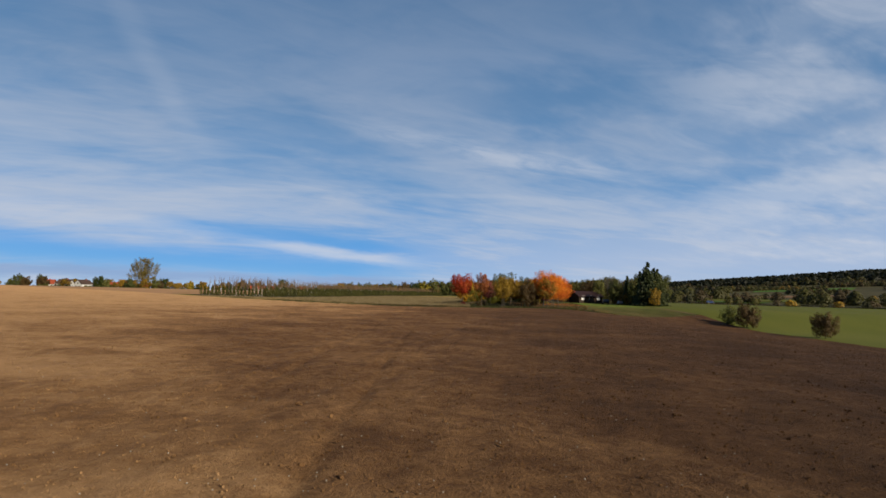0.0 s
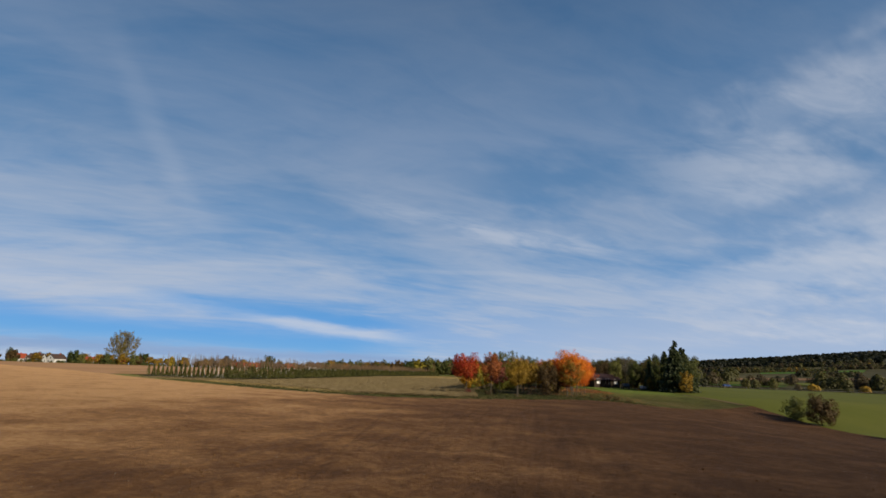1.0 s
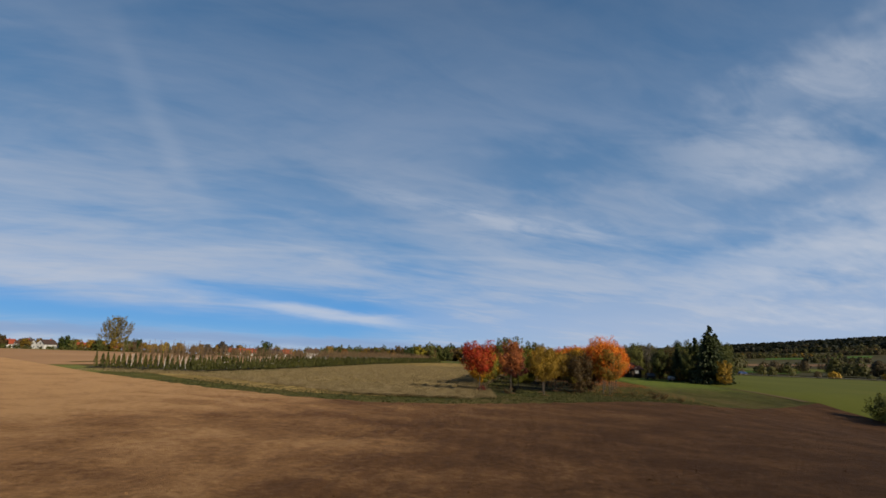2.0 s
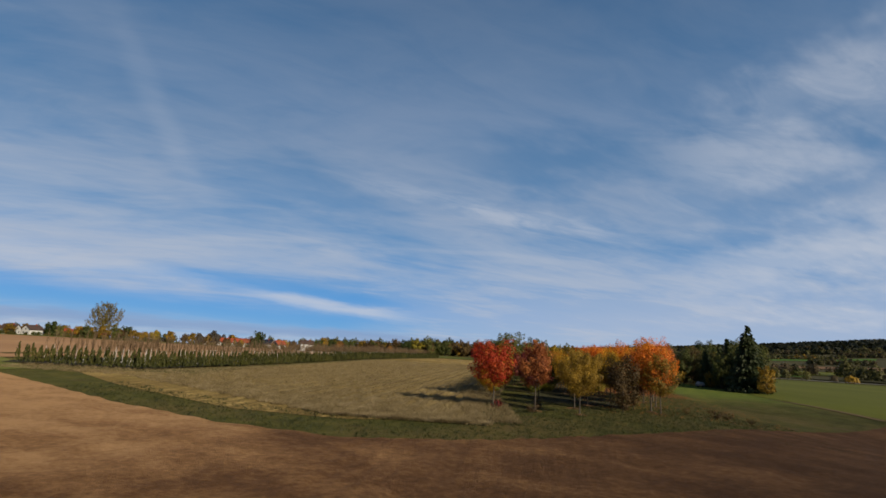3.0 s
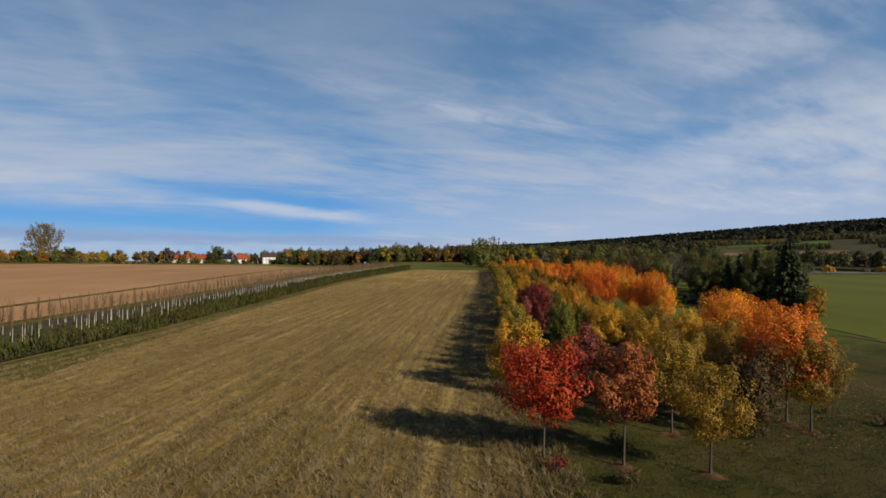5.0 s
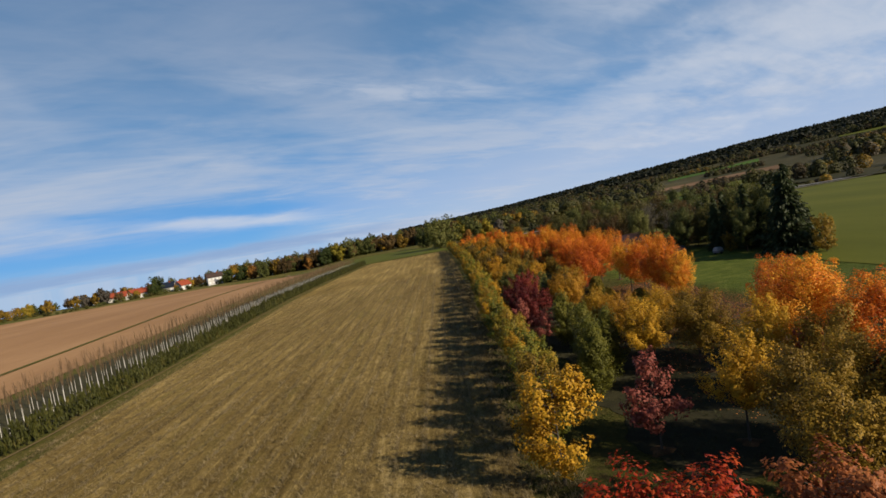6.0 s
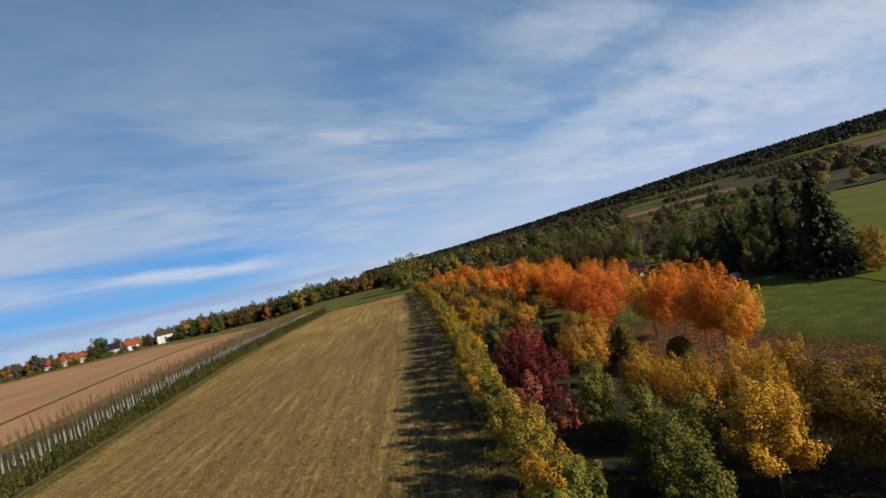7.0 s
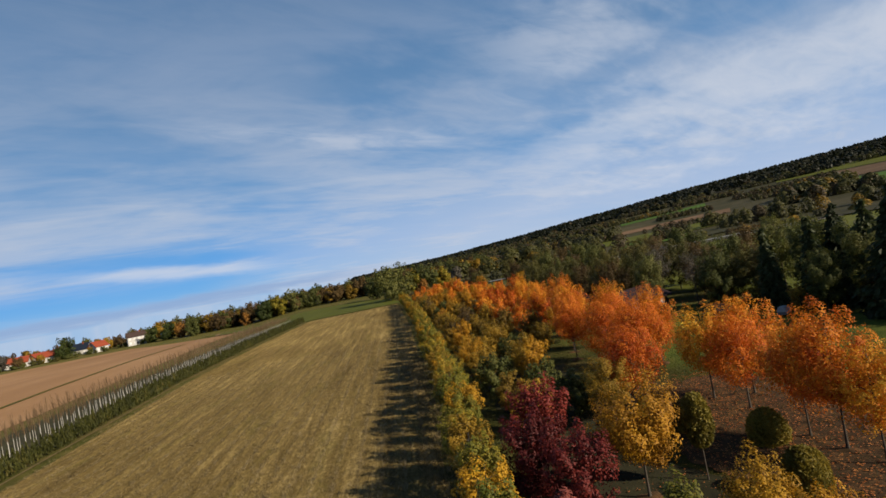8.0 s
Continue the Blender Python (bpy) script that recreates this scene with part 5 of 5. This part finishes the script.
def car(label, x, y, turn, paint, z_off=0.0):
    root = thing("car", label, "car", "cars", at=(x, y, float(H(x, y)) + z_off), turn=turn)
    bm = bmesh.new()
    prof = [(-2.1, 0.35), (2.1, 0.35), (2.15, 0.75), (1.3, 0.95), (0.7, 1.45), (-1.1, 1.48), (-1.9, 1.0), (-2.15, 0.9)]
    sides = [[bm.verts.new((px, s * 0.85, pz)) for px, pz in prof] for s in (-1, 1)]
    bm.faces.new(sides[0]), bm.faces.new(sides[1][::-1])
    for i in range(len(prof)):
        j = (i + 1) % len(prof)
        bm.faces.new((sides[0][j], sides[0][i], sides[1][i], sides[1][j]))
    bmesh.ops.bevel(bm, geom=bm.edges[:], offset=0.06, segments=2, affect="EDGES")
    bmesh.ops.recalc_face_normals(bm, faces=bm.faces)
    part("body", bm, M[paint], root)
    for s in (-1, 1):
        bm = bmesh.new()
        box(bm, -1.0, 0.8, s * 0.86 - 0.02, s * 0.86 + 0.02, 0.98, 1.35)
        part("window", bm, M["glass"], root)
        for wx in (-1.35, 1.35):
            bm = bmesh.new()
            bmesh.ops.create_cone(bm, cap_ends=True, segments=16, radius1=0.33, radius2=0.33, depth=0.22, matrix=pose(wx, s * 0.78, 0.33, 90))
            wheel = part("wheel", bm, M["rubber"], root)
            bm = bmesh.new()
            bmesh.ops.create_cone(bm, cap_ends=True, segments=14, radius1=0.2, radius2=0.18, depth=0.24, matrix=pose(wx, s * 0.79, 0.33, 90))
            part("rim", bm, M["grey sheet"], wheel)
    return root


car("blue car on the country road", 146, 312, 6, "blue paint", 0.55)


# ---------------------------------------------------------------- clutter by the wood
M["pale sheet"] = mottled("pale tarpaulin", [(0.3, (0.2075, 0.2184, 0.2293)), (0.7, (0.3003, 0.3112, 0.3167))], 2.0, 9.0, 0.6, 0.3, 0.02)


M["dark paint"] = mottled("dark grey car paint", [(0.3, (0.0109, 0.012, 0.0136)), (0.7, (0.0191, 0.0207, 0.023))], 1.0, 6.0, 0.35, 0.0, 0.005)


def trailer(x, y, turn):
    root = thing("trailer", "small trailer under a pale tarpaulin by the spruces", "trailer", at=(x, y, float(H(x, y))), turn=turn)
    root.scale = (0.6, 0.6, 0.6)
    bm = bmesh.new()
    box(bm, -1.4, 1.4, -0.75, 0.75, 0.55, 1.0)
    part("bed", bm, M["grey sheet"], root)
    bm = bmesh.new()
    vs = [bm.verts.new(p) for p in ((-1.45, -0.8, 0.98), (1.45, -0.8, 0.98), (1.45, 0.8, 0.98), (-1.45, 0.8, 0.98), (-1.2, -0.5, 1.9), (1.2, -0.5, 1.7), (1.2, 0.5, 1.75), (-1.2, 0.5, 1.95))]
    for f in ((3, 2, 1, 0), (4, 5, 6, 7), (0, 1, 5, 4), (1, 2, 6, 5), (2, 3, 7, 6), (3, 0, 4, 7)):
        bm.faces.new([vs[i] for i in f])
    bmesh.ops.bevel(bm, geom=bm.edges[:], offset=0.12, segments=2, affect="EDGES")
    part("tarpaulin", bm, M["pale sheet"], root, "pale tarpaulin cover")
    for s in (-1, 1):
        bm = bmesh.new()
        bmesh.ops.create_cone(bm, cap_ends=True, segments=16, radius1=0.32, radius2=0.32, depth=0.2, matrix=pose(0, s * 0.8, 0.32, 90))
        part("wheel", bm, M["rubber"], root)
    bm = bmesh.new()
    box(bm, 1.4, 2.5, -0.05, 0.05, 0.55, 0.65)
    part("drawbar", bm, M["rubber"], root)
    return root


trailer(47.0, 147.5, 30)
car("dark parked car beside the trailer", 44.8, 155.0, 80, "dark paint")

# ---------------------------------------------------------------- clods, straw, grass, fallen leaves
cr = np.random.default_rng(91)
pile = Pile()
octa = np.array([(x_, y2, z) for x_ in (-1, 1) for y2 in (-1, 1) for z in (-1, 1)], float) * 0.75
octf = [(0, 1, 3, 2), (4, 6, 7, 5), (0, 4, 5, 1), (2, 3, 7, 6), (0, 2, 6, 4), (1, 5, 7, 3)]


def chunk(x_, y2, z, s_):
    """A small rough lump, turned at random."""
    turn = np.array(Euler(cr.uniform(0, 6.28, 3)).to_matrix())
    return np.array([x_, y2, z]) + (octa * cr.uniform(0.45, 1.3, (8, 3))) @ turn.T * s_


for _ in range(26000):
    y2 = -7 + 62 * cr.uniform() ** 1.7
    x_ = cr.uniform(-1, 1) * (6 + 0.75 * (y2 + 8)) + 1
    if y2 > np.interp(x_, SOIL_X, SOIL_Y) - 1 or x_ > 50:
        continue
    s = cr.uniform(0.007, 0.019) * (1 + 1.3 * cr.uniform() ** 8)
    z = float(H(x_, y2)) + 0.16 + float(soil_relief(x_, y2))
    pile.put(chunk(x_, y2, z, s), octf)
tagged(mesh_object("soil_clods", pile.mesh("soil_clods"), M["soil"]), "scattered brown clods and small stones on the tilled soil", "clods", kind="stuff")


M["pale stone"] = mottled("pale field stones", [(0.3, (0.1638, 0.142, 0.1092)), (0.7, (0.3003, 0.273, 0.2293))], 6.0, 40.0, 0.9, 0.3, 0.005)
pile = Pile()
for _ in range(2600):
    y2 = -6 + 50 * cr.uniform() ** 1.8
    x_ = cr.uniform(-1, 1) * (6 + 0.75 * (y2 + 8)) + 1
    z = float(H(x_, y2)) + 0.17 + float(soil_relief(x_, y2))
    pile.put(chunk(x_, y2, z, cr.uniform(0.004, 0.010)), octf)
tagged(mesh_object("field_stones", pile.mesh("field_stones"), M["pale stone"]), "small pale stones lying on the tilled soil", "stones", kind="stuff")


def tufts(name, label, mat, places, blades, height, lean, seed, thick=0.013):
    r = np.random.default_rng(seed)
    n = len(places) * blades
    base = np.repeat(places, blades, 0) + np.c_[r.normal(size=(n, 2)) * 0.06, np.zeros(n)]
    hh = height * r.uniform(0.5, 1.2, n)
    tip = base + np.c_[r.normal(size=(n, 2)) * lean * hh[:, None], hh]
    side = unit(np.c_[r.normal(size=(n, 2)), np.zeros(n)]) * thick
    v = np.stack([base - side, base + side, tip], 1).reshape(-1, 3)
    q = np.c_[np.arange(3 * n).reshape(-1, 3), np.full(n, -1)]
    return tagged(mesh_object(name, quick_mesh(name, v, q), M[mat]), label, "grass", kind="stuff")


def scatter(n, y0, y1, inside, power=1.6):
    out = []
    while len(out) < n:
        y2 = y0 + (y1 - y0) * cr.uniform() ** power
        x_ = inside(y2)
        out.append((x_, y2, float(H(x_, y2)) + 0.06))
    return np.array(out)


def in_stubble(y2):
    a_, b_ = np.interp(y2, HEDGE[:, 1], HEDGE[:, 0]) + 2.0, np.interp(y2, ROW[:, 1], ROW[:, 0])
    if y2 < 90:
        a_ = -7.8 - (y2 - 71) * 1.35
    u = a_ + (b_ - a_) * cr.uniform()
    return u + 0.35 * math.sin(2 * math.pi * (u - 0.112 * y2) / 1.5)


tufts("stubble_straw", "short dry straw stalks left standing in rows", "leaf straw", scatter(52000, 71.5, 200, in_stubble, 2.0), 4, 0.24, 0.8, 92, 0.014)


def in_lawn(y2):
    return float(np.interp(y2, ROW[:, 1], ROW[:, 0])) + cr.uniform(-0.4, 26)


tufts("grass_tufts", "short autumn grass between the trees", "leaf blade", scatter(9000, 72, 160, in_lawn, 1.3), 5, 0.13, 0.6, 93)


def in_strip(y2):
    return float(np.interp(y2, ROW[:, 1], ROW[:, 0])) + cr.uniform(-1.2, 2.4)


tufts("grass_tufts", "long pale grass along the foot of the edge row", "leaf straw", scatter(5000, 73, 170, in_strip, 1.4), 5, 0.3, 0.6, 95, 0.016)


def in_margin(y2):
    return cr.uniform(-30, 30)


edge = [p for p in scatter(9000, 62, 92, in_margin, 1.0) if np.interp(p[0], SOIL_X, SOIL_Y) < p[1] < np.interp(p[0], SOIL_X, SOIL_Y) + (8 if p[0] < 1 else 14)]
tufts("grass_tufts", "green grass margin beside the tilled soil", "leaf blade", np.array(edge), 6, 0.16, 0.6, 94)
pts = np.array([(x_, y2, float(H(x_, y2)) + 0.09) for x_, y2 in zip(np.r_[cr.uniform(12, 31, 5000), cr.uniform(17.5, 30, 9000)], np.r_[cr.uniform(84, 138, 5000), cr.uniform(110, 137, 9000)])])
v, q = leaf_quads(pts, 0.12 * cr.uniform(0.6, 1.2, len(pts)), cr, 1.2)
v[:, 2] = np.repeat(pts[:, 2], 4) + (v[:, 2] - np.repeat(pts[:, 2], 4)) * 0.25
tagged(mesh_object("fallen_leaves", quick_mesh("fallen_leaves", v, q), M["leaf russet"]), "fallen orange and brown leaves under the trees", "leaves", kind="stuff")
